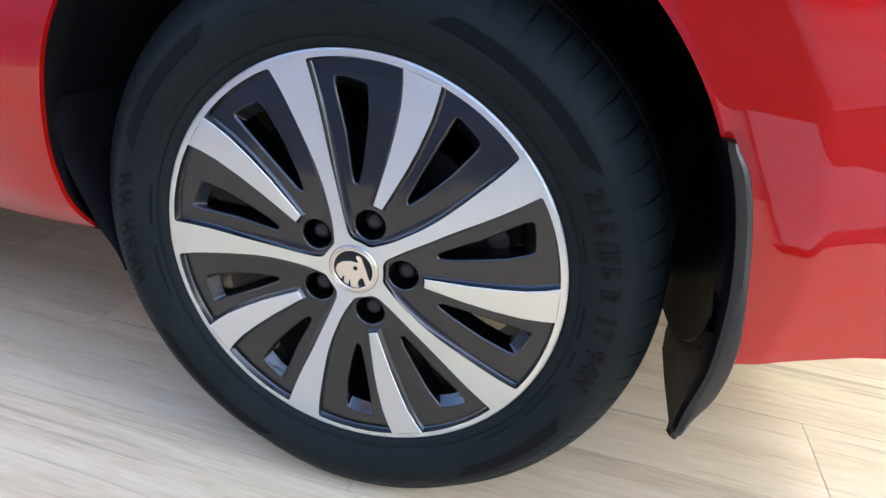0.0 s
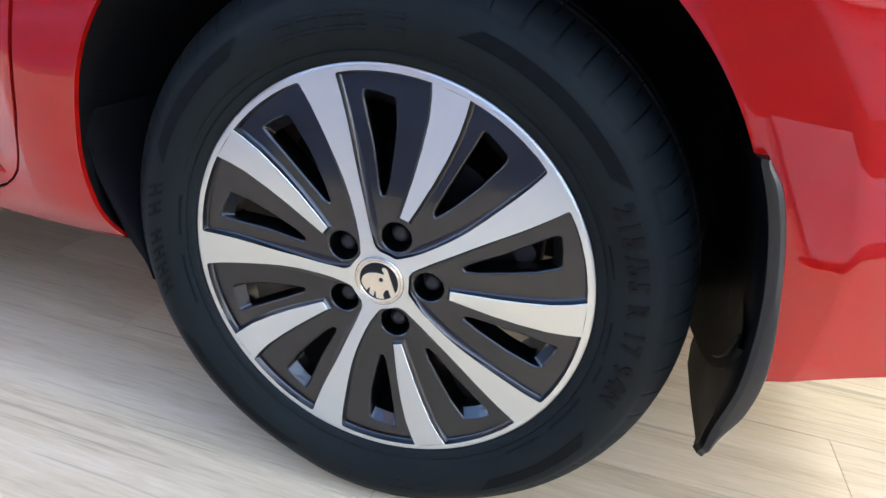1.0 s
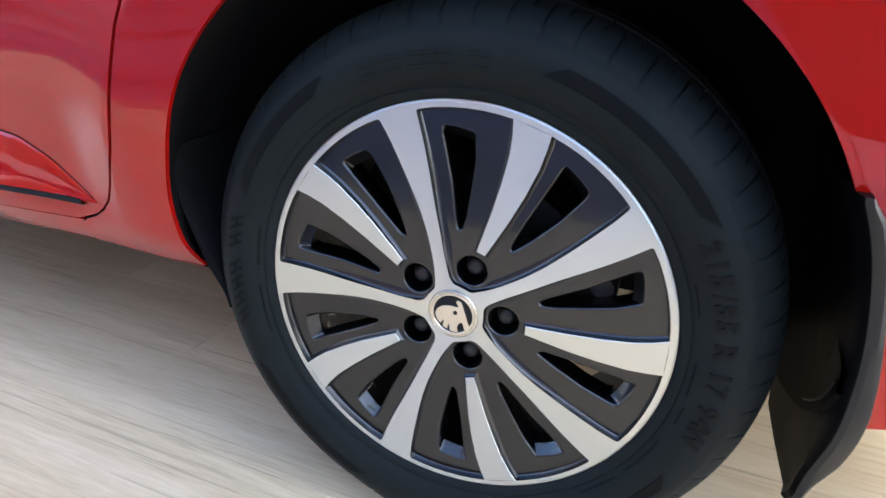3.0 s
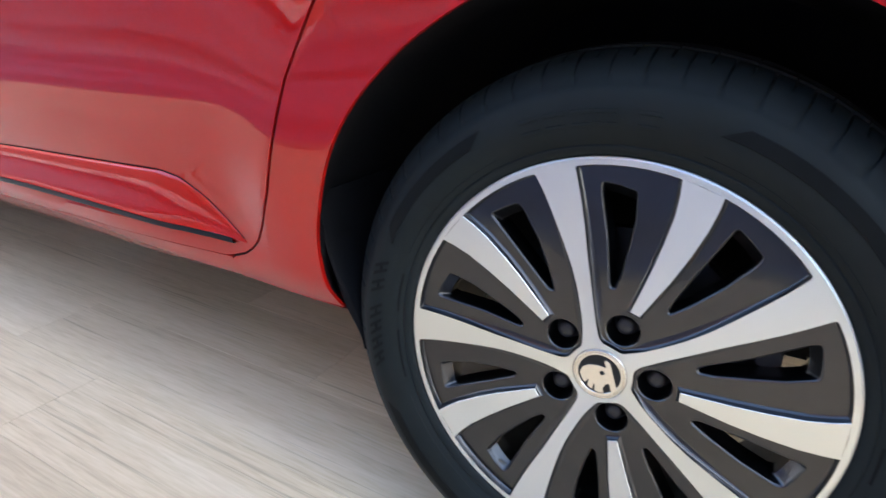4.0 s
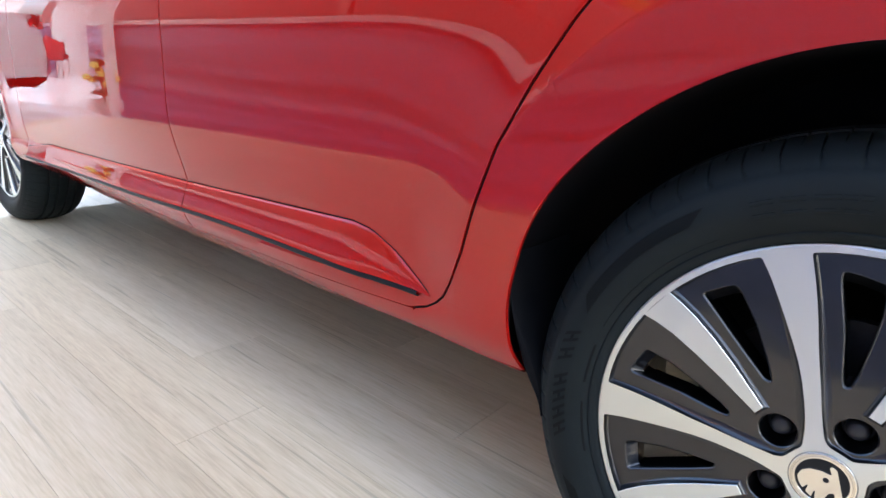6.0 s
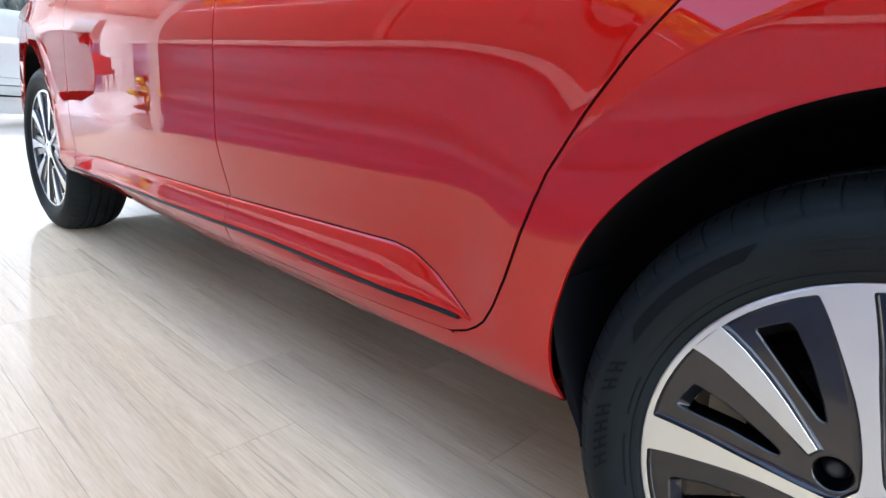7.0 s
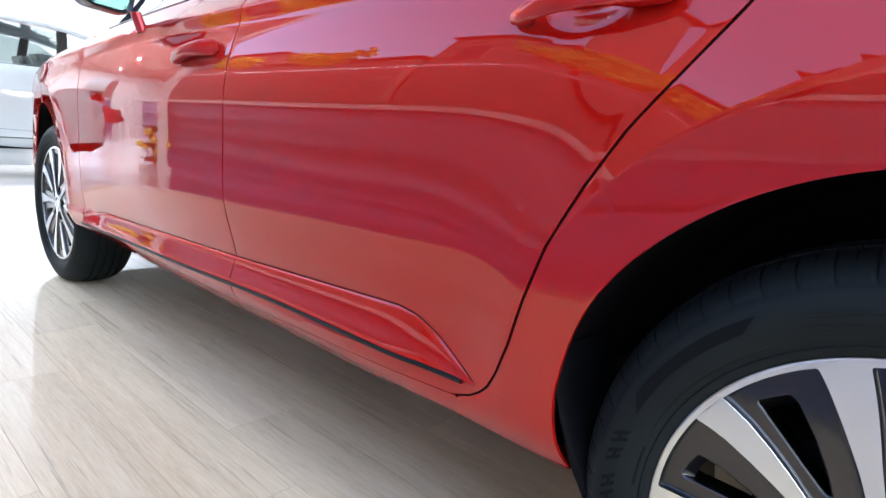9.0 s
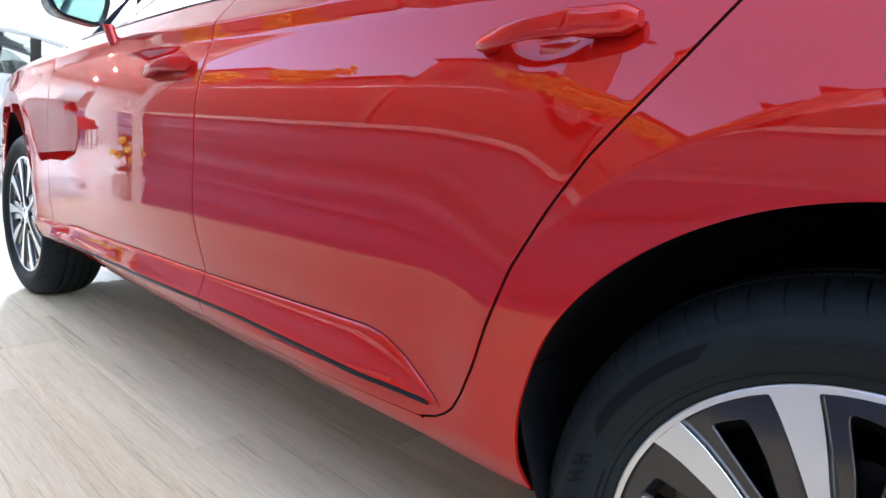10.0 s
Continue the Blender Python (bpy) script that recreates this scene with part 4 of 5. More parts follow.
def greenhouse(car, paint, frame_mat, glass):
    """Roof, pillars, glass, bonnet, boot and ends."""
    # side glass lines: belt to roof
    roof_z = spline([(-1.55, 1.36), (-1.2, 1.435), (-0.6, 1.465), (0.0, 1.42), (0.35, 1.32)])
    for flip in (False, True):
        yy = (lambda y: 2 * MID - y) if flip else (lambda y: y)
        spans = ((-2.12, -1.50, -1.245, -1.285), (-1.165, -1.215, -0.16, -0.36), (-0.10, -0.30, 0.30, -0.06))
        for k, (b0, t0, b1, t1) in enumerate(spans):
            bm = bmesh.new()
            rows = []
            for i in range(9):
                v = i / 8
                row = []
                for j in range(9):
                    u = j / 8
                    xb, xt = b0 + (b1 - b0) * u, t0 + (t1 - t0) * u
                    x = xb + (xt - xb) * v
                    zb, zt = belt(xb) + 0.012, (roof_z(xt) - 0.075)
                    if k == 0:
                        zt = zb + (zt - zb) * min(1, 0.12 + u * 1.6)
                        x = xb + (xt - xb) * v * min(1, 0.12 + u * 1.6)
                    yb = body_y(xb, belt(xb)) + 0.020
                    row.append((x, yy(yb + (0.225 - yb) * v + -0.015 * math.sin(math.pi * v)), zb + (zt - zb) * v))
                rows.append(row)
            grid_mesh(bm, rows)
            part("side_window", bm, glass, car, "clear side window")
        # belt trim
        bm = bmesh.new()
        rows = []
        for x in np.linspace(-2.15, 0.32, 60):
            y, z = body_y(x, belt(x)), belt(x)
            rows.append([(x, yy(y + a), z + b) for a, b in ((0.0, -0.001), (-0.0012, 0.002), (0.001, 0.005), (0.010, 0.007), (0.022, 0.008))])
        grid_mesh(bm, rows)
        part("belt_trim", bm, GLOSS_BLACK, car, "slim dark trim below the windows")
        # pillars and roof rail
        bm = bmesh.new()
        rows = []
        for i in range(40):
            u = i / 39
            x = -2.20 + 2.75 * u
            z = float(np.interp(x, (-2.20, -1.55, -1.2, -0.6, 0.0, 0.55), (0.955, 1.335, 1.405, 1.435, 1.385, 1.03)))
            y = float(np.interp(x, (-2.20, -1.55, -1.2, -0.6, 0.0, 0.55), (0.075, 0.215, 0.225, 0.23, 0.225, 0.11)))
            wd = float(np.interp(x, (-2.2, -1.5, -0.3, 0.0, 0.5), (0.05, 0.045, 0.05, 0.12, 0.22)))
            rows.append([(x, yy(y - 0.002), z - wd * 0.5), (x, yy(y - 0.006), z), (x, yy(y + 0.015), z + 0.03), (x, yy(y + 0.07), z + 0.045)])
        grid_mesh(bm, rows)
        part("roof_rail", bm, frame_mat, car)
        for xb, xt in ((-1.205, -1.25), (-0.13, -0.33)):
            bm = bmesh.new()
            w = 0.045
            yb = body_y(xb, belt(xb)) + 0.018
            grid_mesh(bm, [[(x, yy(y), z) for x, y, z in ((xb - w, yb, belt(xb) + 0.01), (xb + w, yb, belt(xb) + 0.01))], [(x, yy(y), z) for x, y, z in ((xt - w, 0.222, 1.385), (xt + w, 0.222, 1.385))]])
            part("pillar", bm, GLOSS_BLACK, car, "black window pillar")

    def across(bm, stations, n=15, mat=0):
        rows = []
        for x, z, y, crown in stations:
            rows.append([(x, y + (2 * MID - 2 * y) * j / (n - 1), z + crown * (1 - (2 * j / (n - 1) - 1) ** 2)) for j in range(n)])
        grid_mesh(bm, rows, mat=mat)
    bm = bmesh.new()
    across(bm, [(-1.45, 1.385, 0.27, 0.04), (-1.2, 1.44, 0.28, 0.04), (-0.6, 1.475, 0.28, 0.035), (0.0, 1.43, 0.28, 0.035), (0.12, 1.395, 0.28, 0.04)])
    part("roof", bm, paint, car)
    bm = bmesh.new()
    across(bm, [(-2.25, 0.965, 0.10, 0.08), (-1.85, 1.17, 0.19, 0.06), (-1.45, 1.38, 0.27, 0.04)])
    part("windscreen", bm, glass, car, "clear windscreen glass")
    bm = bmesh.new()
    across(bm, [(0.12, 1.39, 0.28, 0.04), (0.4, 1.24, 0.25, 0.05), (0.68, 1.06, 0.20, 0.06)])
    part("rear_window", bm, glass, car, "clear rear window")
    bm = bmesh.new()
    across(bm, [(0.55, 1.02, 0.06, 0.05), (0.8, 1.035, 0.08, 0.04), (1.10, 1.03, 0.16, 0.04), (1.14, 1.00, 0.20, 0.02), (1.13, 0.80, 0.22, 0.0)])
    part("boot_lid", bm, paint, car)
    bm = bmesh.new()
    across(bm, [(1.13, 0.80, 0.24, 0.0), (1.17, 0.62, 0.24, 0.0), (1.19, 0.50, 0.22, 0.0), (1.15, 0.33, 0.24, 0.0), (1.0, 0.25, 0.26, 0.0)])
    part("rear_bumper", bm, paint, car)
    bm = bmesh.new()
    across(bm, [(-2.22, 0.945, 0.05, 0.04), (-2.8, 0.885, 0.09, 0.05), (-3.3, 0.80, 0.20, 0.05), (-3.55, 0.70, 0.35, 0.04)])
    part("bonnet", bm, paint, car)
    bm = bmesh.new()
    across(bm, [(-3.55, 0.72, 0.35, 0.02), (-3.70, 0.60, 0.45, 0.0), (-3.72, 0.42, 0.42, 0.0), (-3.64, 0.28, 0.38, 0.0), (-3.4, 0.22, 0.36, 0.0)])
    part("front_bumper", bm, paint, car)
    # the second box, out of view, hangs low to deepen the shade underneath
    for x0, x1, side, z0, z1 in ((-3.45, -3.27, 0.35, 0.20, 0.6), (-2.38, -0.46, 0.26, 0.19, 0.305), (-2.36, -0.62, 0.075, 0.31, 0.93), (0.47, 1.05, 0.30, 0.26, 0.9), (-0.458, 0.468, 0.36, 0.22, 0.9), (-3.265, -2.385, 0.36, 0.22, 0.85)):
        part("underbody", boxed(x0, x1, side, 2 * MID - side, z0, z1, bevel=0.012), LINER, car, "black underbody panel")
    part("dashboard", boxed(-2.2, -1.85, 0.14, 2 * MID - 0.14, 0.85, 1.0, bevel=0.05), BLACK, car, "dark dashboard")
    wing_z = line([(-3.58, 0.74), (-3.32, 0.83), (-2.92, 0.90), (-2.25, 0.945)])
    lid_y, lid_z = line([(-3.55, 0.35), (-3.3, 0.20), (-2.8, 0.09), (-2.22, 0.05)]), line([(-3.55, 0.70), (-3.3, 0.80), (-2.8, 0.885), (-2.22, 0.945)])
    boot_y, boot_z = line([(0.55, 0.06), (0.8, 0.08), (1.10, 0.16)]), line([(0.55, 1.02), (0.8, 1.035), (1.10, 1.03)])
    for flip in (False, True):
        yy = (lambda y: 2 * MID - y) if flip else (lambda y: y)
        bm = bmesh.new()
        grid_mesh(bm, [[(x, yy(body_y(x, wing_z(x)) + 0.001), wing_z(x)), (x, yy(0.5 * (body_y(x, wing_z(x)) + lid_y(x))), 0.5 * (wing_z(x) + lid_z(x)) + 0.012), (x, yy(lid_y(x) + 0.004), lid_z(x) + 0.002)] for x in np.linspace(-3.56, -2.252, 24)])
        part("wing_top", bm, paint, car)
        bm = bmesh.new()
        grid_mesh(bm, [[(x, yy(body_y(x, 0.985) + 0.001), 0.985), (x, yy(0.5 * (body_y(x, 0.985) + boot_y(x))), 1.018), (x, yy(boot_y(x) + 0.004), boot_z(x) + 0.002)] for x in np.linspace(0.45, 1.10, 14)])
        part("quarter_top", bm, paint, car)
        bm = bmesh.new()
        grid_mesh(bm, [[(x, yy(y), z) for x, y, z in ((1.0 + 0.145 * u, body_y(1.0 + 0.115 * u, 0.86) - 0.004 + 0.10 * u * u, 0.80 + v * 0.13) for u in (0, 0.25, 0.5, 0.75, 1.0))] for v in (0, 0.5, 1.0)])
        part("tail_lamp", bm, LAMP_RED, car, "red tail lamp")
        if flip:
            part("lamp_bar", boxed(1.120, 1.168, 0.19, 2 * MID - 0.19, 0.78, 0.90, bevel=0.008), LAMP_RED, car, "red lamp bar across the boot")
        end_x = line([(0.80, 1.13), (0.62, 1.17), (0.50, 1.19), (0.36, 1.15)])
        bm = bmesh.new()
        grid_mesh(bm, [[(1.055 + (end_x(z) - 1.055) * math.sin(0.5 * math.pi * u), yy(body_y(1.055, z) + (0.245 - body_y(1.055, z)) * (1 - math.cos(0.5 * math.pi * u))), z) for u in np.linspace(0, 1, 9)] for z in np.linspace(0.36, 0.80, 9)])
        part("bumper_corner", bm, paint, car)


def door_mirror(car, paint):
    """The door mirror, on a foot at the corner of the front window."""
    bm = bmesh.new()
    rows = []
    for i in range(7):
        u = i / 6
        rows.append([(-1.757 - 0.014 * u + 0.023 * math.cos(a), 0.012 - 0.012 * u + 0.013 * math.sin(a), 0.930 + 0.050 * u) for a in np.linspace(0, 2 * math.pi, 13)[:-1]])
    grid_mesh(bm, rows, closed_u=True)
    part("mirror_foot", bm, paint, car)
    bm = bmesh.new()
    grid_mesh(bm, [[(-1.80, 0.075, 0.975), (-1.86, 0.072, 0.972), (-2.02, 0.075, 0.970)], [(-1.80, 0.082, 1.00), (-1.86, 0.085, 1.03), (-1.98, 0.085, 1.02)], [(-1.80, 0.085, 1.005), (-1.84, 0.10, 1.09), (-1.86, 0.10, 1.09)]])
    part("mirror_sail", bm, GLOSS_BLACK, car, "black triangle at the window corner")
    # housing: an open shell round the glass, which faces back
    loop = rounded([(-0.105, 0.990), (0.010, 0.978), (0.030, 1.06), (0.0, 1.105), (-0.115, 1.110), (-0.128, 1.06)], 0.028, 4)
    rows = []
    mx, mz = np.mean([p[0] for p in loop]), np.mean([p[1] for p in loop])
    for s, x in ((0.87, -1.836), (1.0, -1.828), (1.03, -1.84), (1.02, -1.88), (0.9, -1.93), (0.6, -1.965), (0.05, -1.975)):
        rows.append([(x, mx + (y - mx) * s, mz + (z - mz) * s) for y, z in loop])
    bm = bmesh.new()
    grid_mesh(bm, rows, closed_u=True)
    house = part("mirror_housing", bm, GLOSS_BLACK, car, "black mirror housing")
    bm = bmesh.new()
    bm.faces.new([bm.verts.new((-1.838, mx + (y - mx) * 0.88, mz + (z - mz) * 0.88)) for y, z in loop])
    part("mirror_glass", bm, MIRROR, house, "mirror glass", smooth=False)


def make_car(name, label, paint, m, wheels, group="", fine=False):
    car = thing(name, label, "car", group)
    for flip in (False, True):
        side_panels(car, paint, flip, fine and not flip)
        for cx in (0.0, -WHEELBASE):
            wheel_house(car, cx, flip)
        mud_flap(car, 0.0, flip)
        spat(car, 0.0, flip)
    greenhouse(car, paint, GLOSS_BLACK if fine else paint, GLASS if fine else GLASS_FAR)
    door_mirror(car, paint)
    car.matrix_basis = m
    return car


def fit_wheels(car, wheel, cars_wheel_poses):
    """The wheels belong to their car: the thing's parts hang under it."""
    for i, m in enumerate(cars_wheel_poses):
        w = copy_thing(wheel, m)
        w.parent = car


# ---- the showroom ----
FRONT = -1.28          # line of the glazed front behind the visitor
WOOD_END = -4.70       # where the oak floor gives way to white tiles
CEILING, JAMB = 3.6, -5.02
BRICK_RED = material("brick_facade", (0.13, 0.070, 0.068), 0.8, vary=0.2, scale=3, bump=0.3, bump_scale=40)
PINK_WALL = material("pale_facade", (0.52, 0.46, 0.45), 0.8, vary=0.08, scale=1)
YELLOW = material("marigold", (0.98, 0.86, 0.17), 0.7, vary=0.25, scale=30)
GREEN = material("leaf_green", (0.06, 0.11, 0.03), 0.6, vary=0.3, scale=9)
PAVING = material("concrete_paving", (0.34, 0.335, 0.325), 0.85, vary=0.12, scale=0.6, bump=0.3, bump_scale=60)
RENDER_GREY = material("grey_render", (0.20, 0.20, 0.195), 0.85, vary=0.12, scale=1.5, bump=0.3, bump_scale=60)
# skylight's blue and the level bands mirrored in the doors, put into colour
WALL_SKYLIT = material("skylit_wall", (0.26, 0.285, 0.40), 0.7, vary=0.45, scale=1.0, bump=0.2, bump_scale=60)
for link in list(WALL_SKYLIT.node_tree.links):
    if link.to_node.type == "TEX_NOISE" and link.to_node.inputs["Scale"].default_value < 2:
        bands = WALL_SKYLIT.node_tree.nodes.new("ShaderNodeMapping")
        bands.inputs["Scale"].default_value = (0.05, 1.0, 4.5)
        WALL_SKYLIT.node_tree.links.new(link.from_socket, bands.inputs["Vector"])
        WALL_SKYLIT.node_tree.links.new(bands.outputs["Vector"], link.to_node.inputs["Vector"])
CEILING_TAN = material("tan_ceiling", (0.34, 0.28, 0.24), 0.7, vary=0.05, scale=1)
DARK_ASPHALT = material("dark_asphalt", (0.035, 0.034, 0.034), 0.8, vary=0.4, scale=0.7, bump=0.4, bump_scale=150)
ENTRANCE_STONE = material("pale_entrance_stone", (0.42, 0.41, 0.44), 0.5, vary=0.12, scale=2.5, bump=0.1, bump_scale=80)
WALL_BEIGE = material("beige_wall", (0.76, 0.72, 0.68), 0.6, vary=0.04, scale=2)
CHAIR_RED = material("chair_red", (0.26, 0.006, 0.010), 0.45, vary=0.1, scale=10)


def structure(name, bm, mats, smooth=False):
    return tagged(part(name, bm, mats, smooth=smooth), kind="structure")


def prism(pts, z0, z1):
    """An upright block over a loop of (x, y)."""
    bm = bmesh.new()
    vs = grid_mesh(bm, [[(x, y, z) for x, y in pts] for z in (z0, z1)], closed_u=True)
    for row in vs:
        bm.faces.new(row)
    return bm


floor = structure("floor", boxed(-22, 8, FRONT, 6, -0.30, -0.012), TILE_WHITE)
structure("floor_tile", boxed(-22, WOOD_END - 0.001, FRONT, 6, -0.012, 0.0), TILE_WHITE)
structure("floor_tile_back", boxed(WOOD_END, 8, 3.444, 6, -0.012, 0.0), TILE_WHITE)
room = [(JAMB, FRONT), (-22, FRONT), (-22, FRONT - (22 + JAMB) * 0.375), (JAMB, FRONT - 0.02)]
structure("floor_tile_room", prism(room, -0.30, 0.0), TILE_WHITE)
structure("ceiling", boxed(-22, 6.3, -0.35, 6, CEILING, CEILING + 0.3), WALL_WHITE)
structure("ceiling_room", prism([(JAMB, -0.352), (-22, -0.352)] + room[2:], CEILING, CEILING + 0.3), CEILING_TAN)
# unseen block added above the ceiling to keep the sun off the street
structure("upper_storeys", boxed(-22, 6.3, -0.35, 6, CEILING + 0.3, 8.2), WALL_BEIGE)
structure("wall_back", boxed(-22, 8, 6, 6.2, 0, CEILING), WALL_WHITE)
structure("column", boxed(JAMB - 0.035, JAMB - 0.01, FRONT - 0.035, FRONT + 0.005, 0, CEILING, bevel=0.005), WALL_WHITE)
structure("wall_end", boxed(-19.6, -19.4, -3.4, 6.0, 0, CEILING), WALL_BEIGE)
structure("wall_end_far", boxed(-19.6, -19.4, -6.5, -4.6, 0, CEILING), WALL_BEIGE)
wall_room = structure("wall_room", boxed(-15.4, -0.04, -0.04, 0.0, -0.3, CEILING), WALL_WHITE)
wall_room.matrix_basis = pose(JAMB, FRONT - 0.02, 0, 0, 0, 20.3)
structure("lintel", boxed(-19.6, -19.4, -4.6, -3.4, 3.0, CEILING), WALL_WHITE)
structure("column_end", boxed(2.6, 2.8, FRONT - 0.2, FRONT + 0.1, 0, CEILING, bevel=0.01), WALL_WHITE)
structure("front_sill", boxed(JAMB + 0.1, 2.6, FRONT - 0.14, -1.3315, -0.30, 0.0, bevel=0.006), RENDER_GREY)
tube = bmesh.new()
grid_mesh(tube, [[(x, FRONT - 0.07 + 0.014 * math.cos(a), 1.508 + 0.014 * math.sin(a)) for a in np.linspace(0, 2 * math.pi, 17)[:-1]] for x in (JAMB + 0.1, 2.6)], closed_u=True)
structure("upper_rail", tube, ALUMINIUM, smooth=True)

def downlight(m):
    lamp = thing("downlight", "small round white ceiling downlight", "downlight", "ceiling downlights")
    bm = bmesh.new()
    lathe(bm, [(0.05, 0.0), (0.05, 0.006), (0.036, 0.008), (0.032, 0.002)], 24)
    ring = part("ring", bm, WALL_WHITE, lamp)
    bm = bmesh.new()
    lathe(bm, [(0.032, 0.002), (0.0005, 0.002)], 24)
    part("diffuser", bm, glow, lamp, "glowing diffuser")
    lamp.matrix_basis = m
    return lamp


glow = glowing("lamp_glow", (1.0, 0.95, 0.88), 0.6)
first = downlight(pose(-8.5, -0.6, CEILING - 0.001, -90, 0, 0))
# a few of these fittings are added only to go with the fill lamps
for x, y in ((-6.8, -0.6), (-10.2, -0.6), (-8.5, 1.2), (-6.8, 1.2), (-10.2, 1.8), (-9.2, -2.2), (-13.0, -2.6), (-16.8, -3.4), (-13.0, 3.5), (-8.5, 4.2), (-3.4, 2.4), (-0.8, 2.4), (1.8, 2.4)):
    copy_thing(first, pose(x, y, CEILING - 0.001, -90, 0, 0))

# added fill lamps under downlights, standing in for the room's daylight too
for x, y, watts in ((-10.2, -0.6, 50), (-9.2, -2.2, 75), (-13.0, -2.6, 130), (-16.8, -3.4, 170), (-10.2, 1.8, 90), (-13.0, 3.5, 260), (-8.5, 4.2, 220), (-6.8, -0.6, 35)):
    fill_lamp = new("downlight_bulb", bpy.data.lights.new("downlight_bulb", "AREA"))
    fill_lamp.data.shape, fill_lamp.data.size = "DISK", 0.06
    fill_lamp.data.energy, fill_lamp.data.color = watts, (0.97, 0.97, 1.0)
    fill_lamp.location = (x, y, CEILING - 0.03)

# street outside
structure("ground", boxed(-400, 400, -400, 400, -0.60, -0.301), PAVING)
# the road further along, dark and without the blue cast
structure("driveway", boxed(0.604, 60, -5.8, -2.02, -0.30, -0.10), DARK_ASPHALT)
structure("entrance_slab", boxed(0.80, 2.55, -2.016, -1.045, 0.0005, 0.012, bevel=0.003), ENTRANCE_STONE)
structure("entrance_base", boxed(0.604, 2.55, -2.016, FRONT - 0.144, -0.30, -0.001), PAVING)
structure("threshold_strip", boxed(0.76, 2.55, -1.041, -0.935, 0.0005, 0.006, bevel=0.002), STRIP_BLACK)
structure("pavement", boxed(2.554, 60, -2.016, FRONT - 0.144, -0.30, -0.10), PAVING)
structure("road", boxed(-60, 0.60, -5.8, FRONT - 0.144, -0.30, -0.10), SKYLIT_ASPHALT)
yard_wall = thing("boundary_wall", "low wall tinted blue as if skylit, with a white coping along the road", "wall")
part("wall_body", boxed(-40, 40, -6.0, -5.8, -0.30, 1.30), WALL_SKYLIT, yard_wall, smooth=False)
part("coping", boxed(-40, 40, -6.05, -5.72, 1.30, 1.52, bevel=0.02), KERB, yard_wall, "white coping")


def garland(x0, x1, y, z, sag, label):
    """A string of marigold blooms hung in swags."""
    rnd = random.Random(7)
    seed = bmesh.new()
    bmesh.ops.create_icosphere(seed, subdivisions=1, radius=1.0)
    ball_verts = [v.co.copy() for v in seed.verts]
    ball_faces = [[v.index for v in f.verts] for f in seed.faces]
    seed.free()
    g = thing("marigold_garland", label, "garland")
    n, swags = 640, 9
    for px in (x0, x1):
        bm = bmesh.new()
        bmesh.ops.create_cone(bm, cap_ends=True, segments=12, radius1=0.03, radius2=0.025, depth=z + 0.15, matrix=Matrix.Translation((px, y, (z - 0.05) / 2)))
        part("pole", bm, KERB, g)
    pts = []
    for i in range(n):
        u = i / (n - 1)
        v = (u * swags) % 1
        pts.append(Vector((x0 + (x1 - x0) * u, y, z - sag * 4 * v * (1 - v))))
    bm = bmesh.new()
    grid_mesh(bm, [[(p.x, p.y + 0.004 * math.cos(a), p.z + 0.004 * math.sin(a)) for a in (0, 2.1, 4.2)] for p in pts], closed_u=True)
    part("string", bm, BLACK, g)
    bm = bmesh.new()
    for p in pts:
        bunch = 0.5 + 0.5 * math.sin(p.x * 2.1 + 1.3 * math.sin(p.x * 0.9))
        for _ in range(int(9 * bunch ** 1.5)):
            c = p + Vector((rnd.uniform(-0.04, 0.04), rnd.uniform(-0.08, 0.08), rnd.uniform(-0.10 - 0.35 * bunch, 0.06)))
            r, f = rnd.uniform(0.03, 0.06), rnd.uniform(0.6, 0.9)
            vs = [bm.verts.new(c + Vector((v.x * r, v.y * r, v.z * r * f))) for v in ball_verts]
            for tri in ball_faces:
                bm.faces.new([vs[k] for k in tri])
    tagged(part("blooms", bm, YELLOW, g, "orange and yellow marigold blooms"), kind="stuff")
    return g


garland(-9.2, 4.0, -2.9, 3.05, 0.12, "yellow marigold garland strung high across the street front")


def house(x0, x1, y, h, mat, storeys, label):
    b = thing("building", label, "building", "buildings across the street")
    part("wall", boxed(x0, x1, y - 6, y, -0.30, h), mat, b, smooth=False)
    part("roof", boxed(x0 - 0.2, x1 + 0.2, y - 6.2, y + 0.2, h, h + 0.15), mat, b, smooth=False)
    n = max(1, int((x1 - x0) / 2.2))
    for s in range(storeys):
        for i in range(n):
            cx, z = x0 + (x1 - x0) * (i + 0.5) / n, 0.9 + s * (h / storeys)
            w = part("window", boxed(cx - 0.48, cx + 0.48, y - 0.02, y + 0.05, z - 0.07, z + 1.37), KERB if s > 2 else mat, b, smooth=False)
            part("pane", boxed(cx - 0.42, cx - 0.03, y + 0.03, y + 0.06, z, z + 1.3), GLASS_DARK if s > 1 else mat, w, smooth=False)
            part("pane", boxed(cx + 0.03, cx + 0.42, y + 0.03, y + 0.06, z, z + 1.3), GLASS_DARK if s > 1 else mat, w, smooth=False)
    return b


house(-46, -22.5, -10.6, 9.5, BRICK_RED, 3, "long red brick terrace across the street")
house(-22, -12.7, -10.5, 7.4, BRICK_RED, 2, "red brick two-storey building across the street")
house(-12.4, -6.9, -10.8, 9.6, BRICK_RED, 3, "red brick tall building across the street")
house(-6.5, -5.2, -10.5, 14.5, BRICK_RED, 0, "narrow red brick tower house across the street")
house(-4.7, -2.6, -10.5, 17.0, BRICK_RED, 0, "slim tall red brick building across the street")
house(-1.8, 3.0, -11.2, 6.0, BRICK_RED, 2, "plain low red brick building with flat roof")
